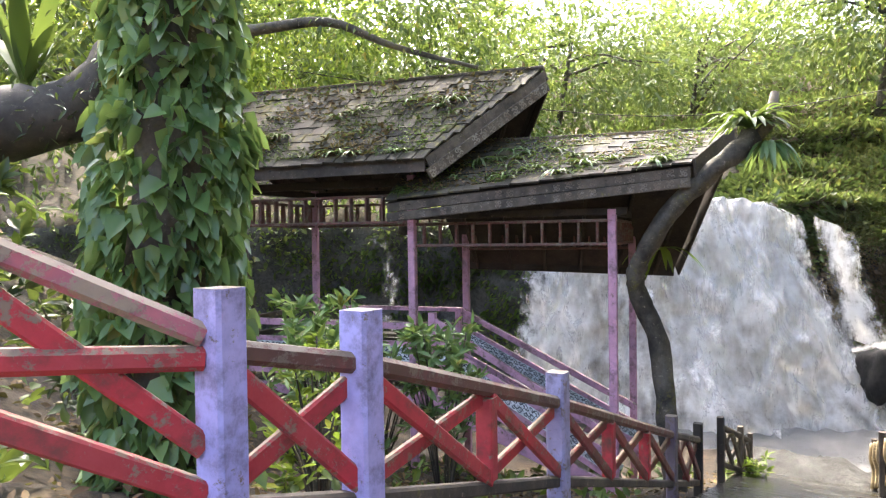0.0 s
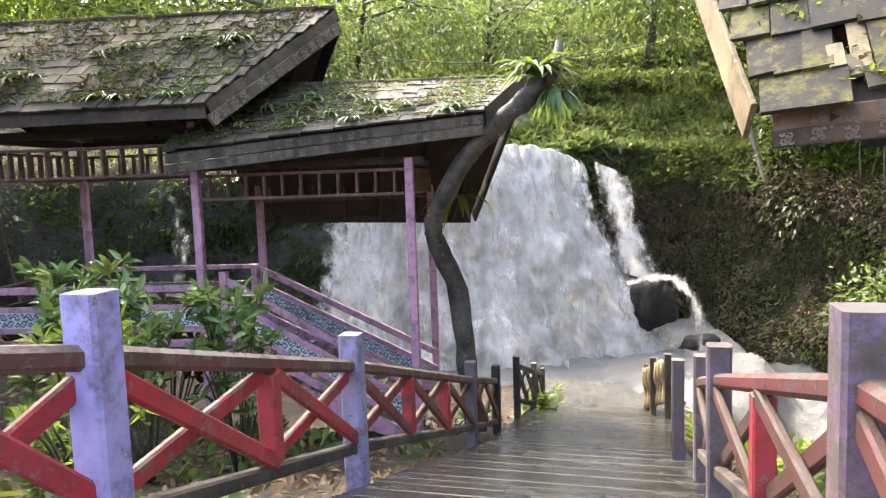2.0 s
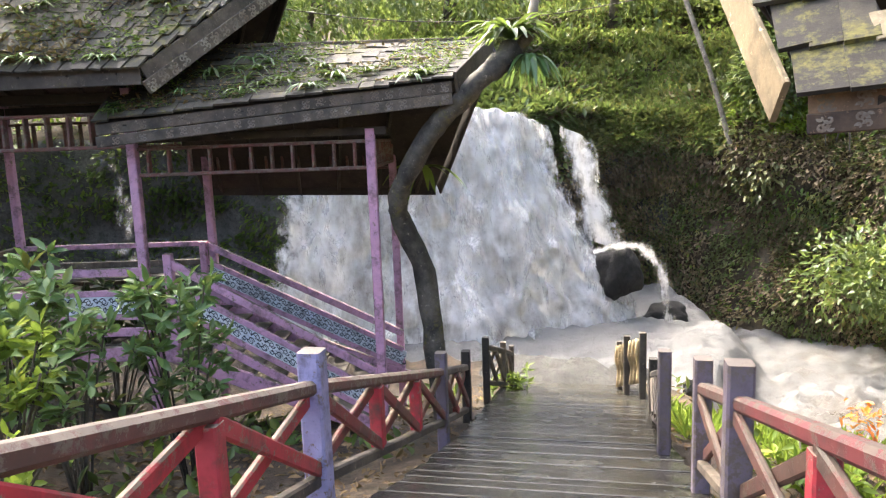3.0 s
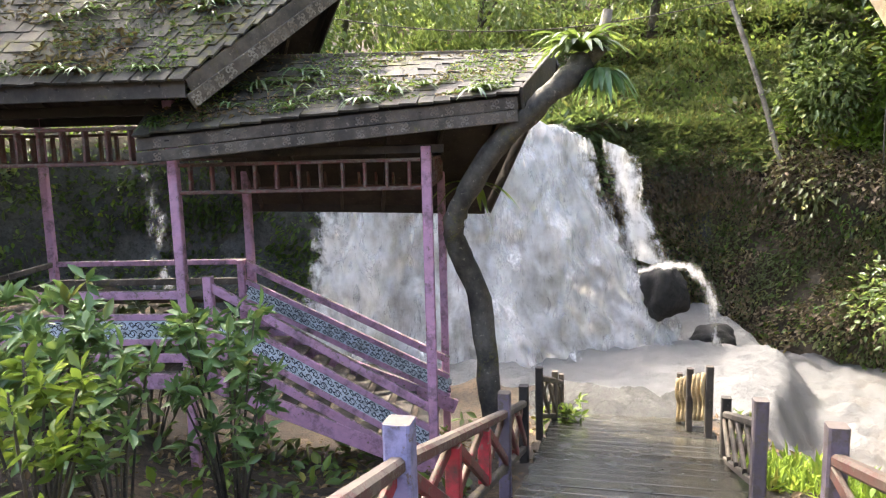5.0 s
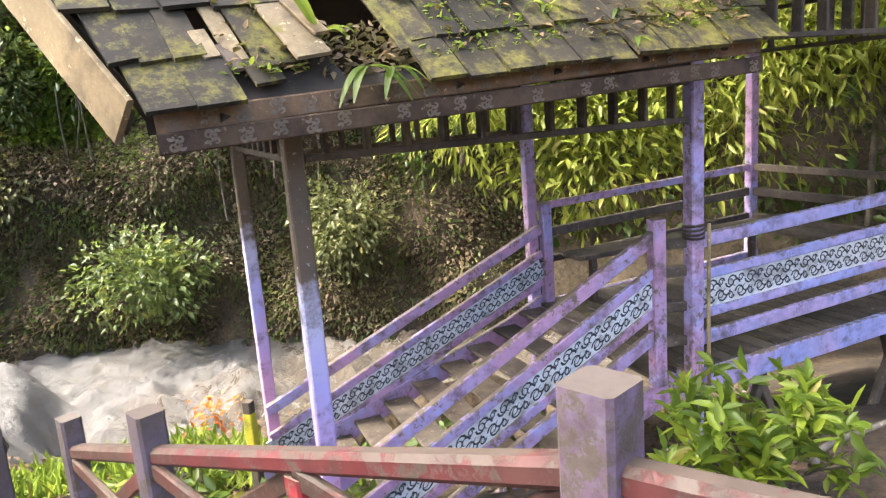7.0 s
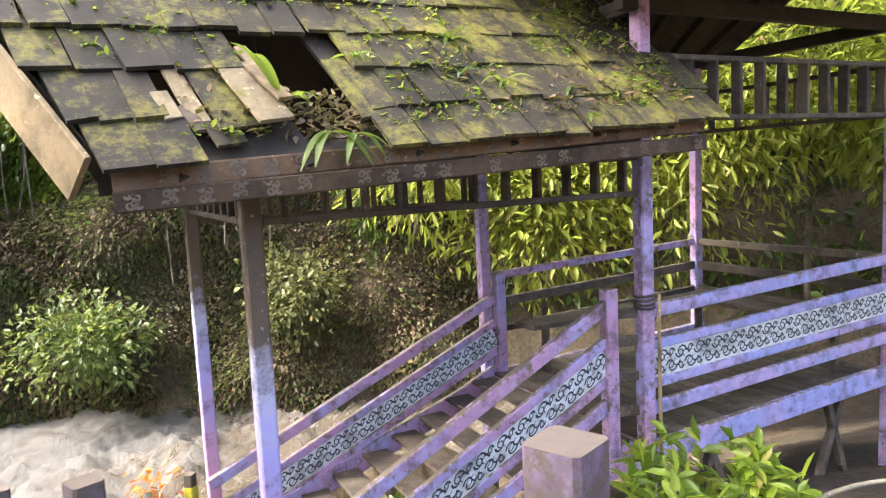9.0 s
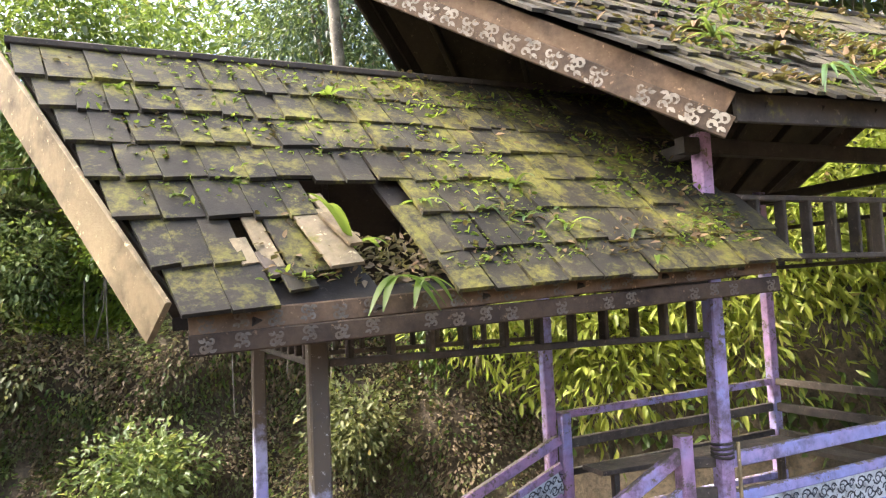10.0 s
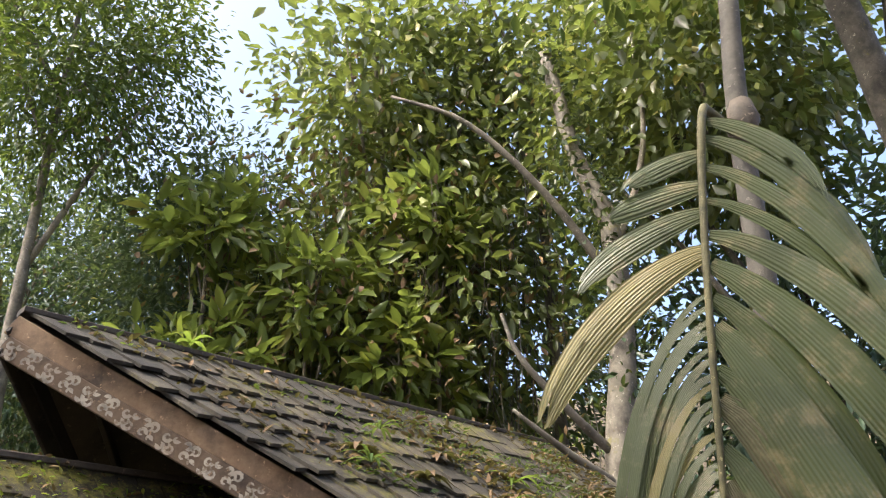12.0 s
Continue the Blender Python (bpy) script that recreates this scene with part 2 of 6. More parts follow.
def faded_column():
    """Brown bare wood at the top, blue below it, pink at the foot."""
    m, t, b = nodes_of("column paint worn in bands")
    co = t.nodes.new("ShaderNodeTexCoord")
    sep = t.nodes.new("ShaderNodeSeparateXYZ")
    t.links.new(co.outputs["Object"], sep.inputs[0])
    k = t.nodes.new("ShaderNodeMath")
    k.operation = "MULTIPLY_ADD"
    t.links.new(noise_tex(t, 6, 8, 0.7, offset=True), k.inputs[0])
    k.inputs[1].default_value = 1.1
    t.links.new(sep.outputs[2], k.inputs[2])
    lo = t.nodes.new("ShaderNodeMapRange")
    lo.inputs["From Min"].default_value, lo.inputs["From Max"].default_value = 0.6, 3.0
    t.links.new(k.outputs[0], lo.inputs[0])
    col = ramp(t, lo.outputs[0], [(0.1, (0.52, 0.28, 0.46)), (0.42, (0.36, 0.34, 0.68)), (0.62, (0.42, 0.42, 0.60)), (0.74, (0.10, 0.075, 0.05))])
    col = mix(t, step(t, noise_tex(t, 26, 9, 0.8, offset=True), 0.6, 0.64), col, (0.5, 0.47, 0.42))
    col = mix(t, step(t, noise_tex(t, 5, 7, 0.7, offset=True), 0.52, 0.72), col, (0.07, 0.06, 0.05))
    t.links.new(col, b.inputs["Base Color"])
    b.inputs["Roughness"].default_value = 0.65
    return m


FADED = faded_column()
pleated(LEAF_PALM)
pleated(PALM_DRY)
pleated(PALM_BROWN)
YELLOW = painted("yellow paint", (0.6, 0.55, 0.05), (0.5, 0.5, 0.08), 0.55)


def water_mat(name, foam, fall=False, veil=False, torn=False):
    """White water: foam over brown; falling sheets are streaked downwards and torn at the edges."""
    m, t, b = nodes_of(name)
    st = (1, 1, 0.22) if fall else (1, 1, 1)
    n = noise_tex(t, 0.7, 10, 0.7, st)
    n2 = noise_tex(t, 2.6, 10, 0.75, st)
    n3 = noise_tex(t, 2.2, 8, 0.7)
    co = t.nodes.new("ShaderNodeTexCoord")
    sep = t.nodes.new("ShaderNodeSeparateXYZ")
    t.links.new(co.outputs["Object"], sep.inputs[0])
    both = mix(t, 0.35, mix(t, 0.5, n, n2), n3) if fall else mix(t, 0.5, n, n2)
    if fall:
        k = step(t, both, 0.40 - foam, 0.56 - foam)
        col = mix(t, k, (0.36, 0.335, 0.30), (0.80, 0.79, 0.775))
    else:
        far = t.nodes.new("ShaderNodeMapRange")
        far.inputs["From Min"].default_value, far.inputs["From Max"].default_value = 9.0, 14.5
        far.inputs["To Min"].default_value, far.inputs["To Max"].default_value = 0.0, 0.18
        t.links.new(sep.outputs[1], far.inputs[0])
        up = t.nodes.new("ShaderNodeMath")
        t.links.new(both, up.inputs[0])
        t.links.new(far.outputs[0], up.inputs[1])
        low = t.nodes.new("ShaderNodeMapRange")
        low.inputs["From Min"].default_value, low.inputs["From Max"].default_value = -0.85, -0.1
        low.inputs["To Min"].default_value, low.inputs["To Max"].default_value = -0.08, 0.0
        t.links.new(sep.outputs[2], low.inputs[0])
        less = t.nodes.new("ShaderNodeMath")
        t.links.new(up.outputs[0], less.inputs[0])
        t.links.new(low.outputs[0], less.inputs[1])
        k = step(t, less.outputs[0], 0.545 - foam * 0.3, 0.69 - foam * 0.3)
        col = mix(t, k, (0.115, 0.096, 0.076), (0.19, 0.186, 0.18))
    t.links.new(col, b.inputs["Base Color"])
    t.links.new(ramp(t, k, [(0, (0.2,) * 3), (1, (0.8,) * 3)]), b.inputs["Roughness"])
    bump(t, b, n2, 0.8, 0.08 if fall else 0.35)
    if veil:
        uv = t.nodes.new("ShaderNodeAttribute")
        uv.attribute_name = "edge"
        a = t.nodes.new("ShaderNodeMath")
        a.operation = "MULTIPLY_ADD"
        t.links.new(mix(t, 0.5, n2, n3), a.inputs[0])
        a.inputs[1].default_value = 2.6
        t.links.new(uv.outputs["Fac"], a.inputs[2])
        half = t.nodes.new("ShaderNodeMath")
        half.operation = "MULTIPLY"
        half.inputs[1].default_value = 0.5
        t.links.new(a.outputs[0], half.inputs[0])
        t.links.new(step(t, half.outputs[0], 0.60, 0.85), b.inputs["Alpha"])
    if torn:
        t.links.new(step(t, mix(t, 0.45, n2, n), 0.52, 0.62), b.inputs["Alpha"])
    if fall:
        # light from behind soaks through the foam
        tr = t.nodes.new("ShaderNodeBsdfTranslucent")
        t.links.new(col, tr.inputs[0])
        clear = t.nodes.new("ShaderNodeBsdfTransparent")
        soak = add(t, "ShaderNodeMixShader")
        t.links.new(clear.outputs[0], soak.inputs[1])
        t.links.new(tr.outputs[0], soak.inputs[2])
        if b.inputs["Alpha"].is_linked:
            t.links.new(b.inputs["Alpha"].links[0].from_socket, soak.inputs[0])
        else:
            soak.inputs[0].default_value = 1.0
        ms = add(t, "ShaderNodeMixShader", Fac=0.4)
        t.links.new(b.outputs[0], ms.inputs[1])
        t.links.new(soak.outputs[0], ms.inputs[2])
        t.links.new(ms.outputs[0], t.nodes["Material Output"].inputs[0])
    return m


TORN = water_mat("torn white water", 0.06, fall=True, torn=True)
FALL = water_mat("falling white water", 0.0, fall=True, veil=True)
POOL = water_mat("foaming brown water", 0.30)


# ---- helpers of the scene ----
Z = Vector((0, 0, 1))


def thing(name, at, label, category, group="", kind=""):
    e = new(name)
    e.location = at
    e.empty_display_size = 0.2
    return tagged(e, label, category, group, kind)


def part(name, bm, material, parent, label="", smooth=False):
    """Links a bmesh, given in world metres, as one mesh under a thing or a part."""
    bmesh.ops.recalc_face_normals(bm, faces=bm.faces)
    me = bpy.data.meshes.new(name)
    base = Vector((0, 0, 0))
    p = parent
    while p:
        base += p.location
        p = p.parent
    bm.transform(Matrix.Translation(-base))
    bm.to_mesh(me)
    bm.free()
    me.materials.append(material)
    if smooth:
        me.shade_smooth()
    o = new(name, me)
    o.parent = parent
    return tagged(o, label)


def solo(name, bm, material, at, label, category, group="", kind="", smooth=False):
    """A thing of one mesh."""
    bmesh.ops.recalc_face_normals(bm, faces=bm.faces)
    bm.transform(Matrix.Translation(-Vector(at)))
    me = bpy.data.meshes.new(name)
    bm.to_mesh(me)
    bm.free()
    me.materials.append(material)
    if smooth:
        me.shade_smooth()
    o = new(name, me)
    o.location = at
    return tagged(o, label, category, group, kind)


def beam(bm, p0, p1, w, h, ch=0.008, up=Z):
    """A timber from p0 to p1 with worn, chamfered edges."""
    p0, p1 = Vector(p0), Vector(p1)
    d = (p1 - p0).normalized()
    side = d.cross(Vector(up))
    side = side.normalized() if side.length > 1e-3 else Vector((1, 0, 0))
    top = side.cross(d).normalized()
    a, b = w / 2, h / 2
    prof = [(a, b - ch), (a - ch, b), (ch - a, b), (-a, b - ch), (-a, ch - b), (ch - a, -b), (a - ch, -b), (a, ch - b)]
    r0 = [bm.verts.new(p0 + side * x + top * y) for x, y in prof]
    r1 = [bm.verts.new(p1 + side * x + top * y) for x, y in prof]
    for i in range(8):
        j = (i + 1) % 8
        bm.faces.new((r0[i], r0[j], r1[j], r1[i]))
    bm.faces.new(r0[::-1])
    bm.faces.new(r1)
    return bm


def one_beam(*args, **kw):
    return beam(bmesh.new(), *args, **kw)


def tube(bm, pts, radii, sides=10, wobble=0.0, seed=0):
    """A round limb through pts with the given radii."""
    rnd = random.Random(seed)
    rings = []
    pts = [Vector(p) for p in pts]
    for i, (p, r) in enumerate(zip(pts, radii)):
        d = (pts[min(i + 1, len(pts) - 1)] - pts[max(i - 1, 0)]).normalized()
        x = d.cross(Vector((0.3, 1, 0.2))).normalized()
        y = d.cross(x)
        rings.append([bm.verts.new(p + (x * math.cos(a) + y * math.sin(a)) * r * (1 + rnd.uniform(-wobble, wobble))) for a in [k * 2 * math.pi / sides for k in range(sides)]])
    for a, b in zip(rings, rings[1:]):
        for k in range(sides):
            bm.faces.new((a[k], a[(k + 1) % sides], b[(k + 1) % sides], b[k]))
    bm.faces.new(rings[0][::-1])
    bm.faces.new(rings[-1])
    return bm


def smooth_line(pts, n=5):
    """Catmull-Rom points through pts."""
    pts = [Vector(p) for p in pts]
    q = [pts[0] * 2 - pts[1], *pts, pts[-1] * 2 - pts[-2]]
    out = []
    for i in range(1, len(q) - 2):
        for k in range(n):
            u = k / n
            out.append(0.5 * (2 * q[i] + (q[i + 1] - q[i - 1]) * u + (2 * q[i - 1] - 5 * q[i] + 4 * q[i + 1] - q[i + 2]) * u * u + (3 * q[i] - q[i - 1] - 3 * q[i + 1] + q[i + 2]) * u ** 3))
    return [*out, pts[-1]]


def leaf_mesh(name, centre, out, size, ratio=0.45, droop=0.3, seed=0, fold=0.18, heart=False):
    """A mesh of folded leaves: centre (n,3), out (n,3) the way each leaf points."""
    g = np.random.default_rng(seed)
    n = len(centre)
    size = (np.asarray(size) * np.ones(n))[:, None]
    d = out + g.normal(0, 0.45, (n, 3))
    d[:, 2] -= droop
    d /= np.linalg.norm(d, axis=1)[:, None] + 1e-9
    s = np.cross(d, g.normal(0, 0.5, (n, 3)) + np.array([0, 0, 1.0]))
    s /= np.linalg.norm(s, axis=1)[:, None] + 1e-9
    u = np.cross(s, d)
    L, Wd = size, size * ratio
    v = np.empty((n, 6, 3))
    low = 0.2 if heart else 0.38
    mid_ = 0.58 if heart else 0.72
    v[:, 0] = centre
    v[:, 1] = centre + d * L * low + s * Wd * 0.5 + u * Wd * fold
    v[:, 2] = centre + d * L * mid_ + s * Wd * 0.36 + u * Wd * fold * 0.6
    v[:, 3] = centre + d * L - u * L * 0.08
    v[:, 4] = centre + d * L * mid_ - s * Wd * 0.36 + u * Wd * fold * 0.6
    v[:, 5] = centre + d * L * low - s * Wd * 0.5 + u * Wd * fold
    f = (np.arange(n)[:, None] * 6)
    quads = np.concatenate([np.concatenate([f, f + 1, f + 2, f + 3], 1), np.concatenate([f, f + 3, f + 4, f + 5], 1)])
    me = bpy.data.meshes.new(name)
    me.vertices.add(n * 6)
    me.vertices.foreach_set("co", v.reshape(-1).astype(np.float32))
    me.loops.add(len(quads) * 4)
    me.loops.foreach_set("vertex_index", quads.reshape(-1).astype(np.int32))
    me.polygons.add(len(quads))
    me.polygons.foreach_set("loop_start", np.arange(0, len(quads) * 4, 4, dtype=np.int32))
    me.update(calc_edges=True)
    return me


def leaves(name, centre, out, size, material, parent=None, at=(0, 0, 0), label="", category="", kind="", **kw):
    at = np.array(at, float)
    me = leaf_mesh(name, np.asarray(centre) - at, np.asarray(out), size, **kw)
    me.materials.append(material)
    o = new(name, me)
    if parent:
        o.parent = parent
    else:
        o.location = at
    return tagged(o, label, category, "", kind)


def clumps(g, centre, radii, count, per, spread):
    """Leaf places in clumps within an ellipsoid, denser to its outside."""
    d = g.normal(0, 1, (count, 3))
    d /= np.linalg.norm(d, axis=1)[:, None]
    c = np.asarray(centre) + d * g.uniform(0.3, 1.18, (count, 1)) ** 0.8 * np.asarray(radii)
    p = np.repeat(c, per, 0) + g.normal(0, spread, (count * per, 3))
    o = p - np.repeat(c, per, 0) + np.repeat(d, per, 0) * spread
    o /= np.linalg.norm(o, axis=1)[:, None] + 1e-9
    return p, o


# ---- the lie of the land ----
CX, CY = 0.95, 2.2
WAY = Vector((0.43, 0.903))


def qs(x, y):
    return (x - CX) * 0.43 + (y - CY) * 0.903, (x - CX) * 0.903 - (y - CY) * 0.43


def ramp_z(q):
    """Height of the walkway's planks, q metres along it."""
    return 0.66 - 0.302 * min(max(q, 0), 6.0) - 0.21 * min(max(q - 6.0, 0), 4.5)


def land(x, y):
    q, s = qs(x, y)
    h = ramp_z(q) - 0.16
    h -= 0.2 * max(0, s - 1.3) * (1 if q < 6 else 0.4)
    h -= 0.12 * min(max(0, -s - 1.3), 4) * min(1, max(0, q / 4))
    h += 0.35 * max(0, -s - 4) * (1 if q < 7 else 0.3)
    cut = min(1, max(0, (s - 1.7) / 0.9))
    near = (12.3 - 0.4 * s) * (1 - cut) + (9.1 - 0.45 * (s - 2.6)) * cut
    k = min(1, max(0, (q - near + 0.6) / 1.6))
    k = k * k * (3 - 2 * k)
    h = max(h, -2.6) if k < 1 else h
    h = h * (1 - k) + -5.2 * k
    return h + 0.10 * (noise.noise(Vector((x * 0.9, y * 0.9, 0))) + 0.5 * noise.noise(Vector((x * 2.7, y * 2.7, 3))))


def sheet(nx, ny, fn):
    bm = bmesh.new()
    g = [[bm.verts.new(fn(i / nx, j / ny)) for j in range(ny + 1)] for i in range(nx + 1)]
    for i in range(nx):
        for j in range(ny):
            bm.faces.new((g[i][j], g[i + 1][j], g[i + 1][j + 1], g[i][j + 1]))
    return bm


def spaced(u, a, b, power):
    """Spacing from a to b, close in the middle and wide to the far ends."""
    w = 2 * u - 1
    return (a + b) / 2 + (b - a) / 2 * (abs(w) ** power) * (1 if w > 0 else -1)


def ground_at(u, v):
    x, y = spaced(u, -396, 404, 3.2), spaced(v, -394, 406, 3.2)
    return (x, y, land(x, y) if math.hypot(x - 4, y - 6) < 40 else -5.2)


solo("ground", sheet(190, 190, ground_at), SOIL, (0, 0, 0), "dark soil strewn with dry leaves and stones", "ground", kind="structure", smooth=True)

# water: pool and river
def pool_at(u, v):
    x, y = -12 + 44 * u, -14 + 42 * v
    q, s = qs(x, y)
    rough = 0.17 + 0.25 * max(0, min(1, (s - 0.5) / 4)) * max(0, 1 - abs(q - 12.5) / 5)
    # the pool spills over a lip into the lower river
    lip = 2.3 + 0.36 * max(-3.5, min(3.0, q - 13)) - 0.15 * max(0, q - 16.5)
    k = max(0, min(1, (s - lip) / 1.15))
    k = k * k * (3 - 2 * k)
    rough += 0.08 * max(0, k - 0.5)
    z = -2.85 - 0.95 * k + rough * noise.noise(Vector((x * 0.8, y * 0.8, 0))) + 0.8 * rough * noise.noise(Vector((x * 2.2, y * 2.2, 5))) + 0.6 * rough * (0.35 - abs(noise.noise(Vector((x * 3.4, y * 3.4, 9)))))
    hump = 0.2 * math.exp(-((s - lip + 0.5) / 1.1) ** 2 - ((q - 15.0) / 2.2) ** 2)
    return (x, y, z + hump * (1 - k) - 0.03 * max(0, s - 6))


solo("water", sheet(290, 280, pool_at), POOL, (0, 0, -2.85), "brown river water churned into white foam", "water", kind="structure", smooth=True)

CLIFF = smooth_line([(-26, 10, 0), (-14, 19, 0), (-4, 23.5, 0), (1.2, 22.0, 0), (5, 21.0, 0), (9, 20.3, 0), (11.7, 20.6, 0), (13.8, 18.2, 0), (15.2, 15.2, 0), (16.9, 10.6, 0), (18.1, 5, 0), (19, -2, 0), (18, -12, 0), (8, -22, 0), (-12, -20, 0), (-24, -8, 0)], 6)


def cliff_top(i):
    p = CLIFF[i]
    if p.x > 12.5 and p.y < 19:
        return 5.5
    return 2.6


def cliff_at(u, v):
    f = u * (len(CLIFF) - 1)
    i = min(int(f), len(CLIFF) - 2)
    p = CLIFF[i].lerp(CLIFF[i + 1], f - i)
    last = len(CLIFF) - 1
    d0 = (CLIFF[min(last, i + 5)] - CLIFF[max(0, i - 5)]).normalized()
    d1 = (CLIFF[min(last, i + 6)] - CLIFF[max(0, i - 4)]).normalized()
    d = d0.lerp(d1, f - i).normalized()
    out = Vector((-d.y, d.x, 0))
    top = cliff_top(i) * (1 - (f - i)) + cliff_top(i + 1) * (f - i)
    if v < 0.6:
        k = v / 0.6
        z = -5.4 + (top + 5.4) * k
        back = 1.6 * k + 0.9 * noise.noise(Vector((p.x * 0.35, p.y * 0.35, z * 0.5)))
    else:
        k = (v - 0.6) / 0.4
        z = top + 9 * k ** 1.2
        back = 1.6 + 16 * k + 1.2 * noise.noise(Vector((p.x * 0.2, p.y * 0.2, z)))
    q = p + out * back
    return (q.x, q.y, z + 0.25 * noise.noise(Vector((q.x, q.y, z))))


cliff = solo("cliff", sheet(180, 36, cliff_at), BANK, (0, 0, -4), "steep earth and rock bank round the pool", "cliff", kind="structure", smooth=True)
# rock faces near the fall take the mist-paled colour
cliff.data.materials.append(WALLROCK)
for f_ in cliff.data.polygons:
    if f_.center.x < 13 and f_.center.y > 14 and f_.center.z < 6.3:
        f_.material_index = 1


# the waterfall
def sheet_edges(o, nx, ny, soft):
    """How far each place of a falling sheet is from its torn edges."""
    at = o.data.attributes.new("edge", "FLOAT", "POINT")
    vals = []
    for i in range(nx + 1):
        for j in range(ny + 1):
            u, v = i / nx, j / ny
            vals.append(min(1.0, min(u, 1 - u) / soft) * 1.0 - (0.25 * max(0, 0.5 - abs(v - 0.45)) if soft < 0.3 else 0.5))
    at.data.foreach_set("value", vals)
    return o


def fall_at(u, v):
    x = 1.2 + 6.9 * u
    top = 2.76 - 1.0 * max(0, 0.25 - u) - 0.5 * max(0, u - 0.8) * 5
    y = 20.3 - 0.10 * x - 0.5 * math.sin(u * 3.1)
    z = top + (-3.1 - top) * max(0, v - 0.08) / 0.92
    w = Vector((x * 0.55, 0, z * 0.33))
    fwd = 1.5 * v ** 0.7 + 2.2 * max(0, v - 0.62) ** 1.4
    fwd += (0.25 + 0.55 * v) * noise.noise(w) + 0.3 * noise.noise(w * 2.7 + Vector((0, 5, 0))) + 0.2 * v * noise.noise(Vector((x * 3.2, 9, z * 1.6))) + 0.1 * noise.noise(Vector((x * 6.5, 2, z * 2.6)))
    return (x + (1.0 + 2.3 * v) * (u - 0.35) * v + 0.12 * noise.noise(Vector((x * 2, 4, z * 1.2))), y - fwd + (1.5 if v < 0.05 else 0), z + 0.1 * noise.noise(Vector((x * 4, 7, 0))))


sheet_edges(solo("waterfall", sheet(150, 110, fall_at), FALL, (5, 20, -3), "broad white waterfall tumbling into the pool", "waterfall", kind="structure", smooth=True), 150, 110, 0.13)


def torn_at(u, v):
    x, y, z = fall_at(0.03 + 0.94 * u, v)
    w = Vector((x * 1.1, 3, z * 0.5))
    return (x, y - 0.22 - 0.35 * abs(noise.noise(w)) - 0.25 * noise.noise(w * 2.3) * v, z)


wf = bpy.data.objects["waterfall"]
tagged(part("torn_sheet", sheet(120, 90, torn_at), TORN, wf, "ragged white clumps of falling water", smooth=True), kind="stuff")


def fall2_at(u, v):
    z = 2.45 - 0.75 * u - 3.1 * v
    x = 8.35 + 2.0 * u * (0.75 + 0.25 * v) + 0.25 * v
    return (x, 19.75 - 0.25 * u - 0.8 * v + 0.2 * noise.noise(Vector((x * 3, 0, z))), z)


sheet_edges(solo("side_cascade", sheet(30, 50, fall2_at), FALL, (9, 20, -1), "thin veil of a side cascade beside the waterfall", "waterfall", kind="structure", smooth=True), 30, 50, 0.5)


# thin falling sheet added to imitate mist against the rock wall
def fall3_at(u, v):
    z = 3.3 - 4.6 * v
    x = -4.1 + 1.3 * u + 0.5 * v + 0.7 * (u - 0.3) * v
    return (x, 22.0 - 0.9 * v + 0.25 * noise.noise(Vector((x * 2.5, 3, z * 0.5))), z)


sheet_edges(solo("side_cascade", sheet(24, 50, fall3_at), FALL, (-3.3, 22, -1.3), "faint veil of water standing in for mist behind the pavilion", "waterfall", kind="structure", smooth=True), 24, 50, 1.1)

# ---- the pavilions ----
class Frame:
    def __init__(self, origin, along, away):
        self.o, self.s, self.v = Vector((*origin, 0)), Vector((*along, 0)), Vector((*away, 0))

    def __call__(self, s, v, z):
        return self.o + self.s * s + self.v * v + Z * z


FA = Frame((1.96, 9.755), (-0.9626, 0.2709), (0.2709, 0.9626))
FB = Frame((4.19, 3.895), (0.6695, -0.7428), (0.7428, 0.6695))
LEN, WID, END = 2.95, 2.45, 6.1


def quad_slab(bm, c, thick):
    """A slab on four corners, thickened downwards."""
    c = [Vector(p) for p in c]
    n = (c[1] - c[0]).cross(c[3] - c[0]).normalized()
    if n.z < 0:
        n = -n
    lo = [p - n * thick for p in c]
    a = [bm.verts.new(p) for p in c]
    b = [bm.verts.new(p) for p in lo]
    bm.faces.new(a)
    bm.faces.new(b[::-1])
    for i in range(4):
        j = (i + 1) % 4
        bm.faces.new((a[i], b[i], b[j], a[j]))
    return bm


def shingle_mesh(name, w, length, seed):
    rnd = random.Random(seed)
    bm = bmesh.new()
    t = 0.026
    top = [(-w / 2, 0, t), (w / 2, 0, t), (w / 2 + rnd.uniform(-0.008, 0.004), -length + rnd.uniform(-0.02, 0.02), t), (-w / 2, -length + rnd.uniform(-0.02, 0.02), t + rnd.uniform(0, 0.008))]
    a = [bm.verts.new(p) for p in top]
    b = [bm.verts.new((p[0], p[1], p[2] - t)) for p in top]
    bm.faces.new(a)
    bm.faces.new(b[::-1])
    for i in range(4):
        j = (i + 1) % 4
        bm.faces.new((a[i], b[i], b[j], a[j]))
    bmesh.ops.recalc_face_normals(bm, faces=bm.faces)
    me = bpy.data.meshes.new(name)
    bm.to_mesh(me)
    bm.free()
    return me


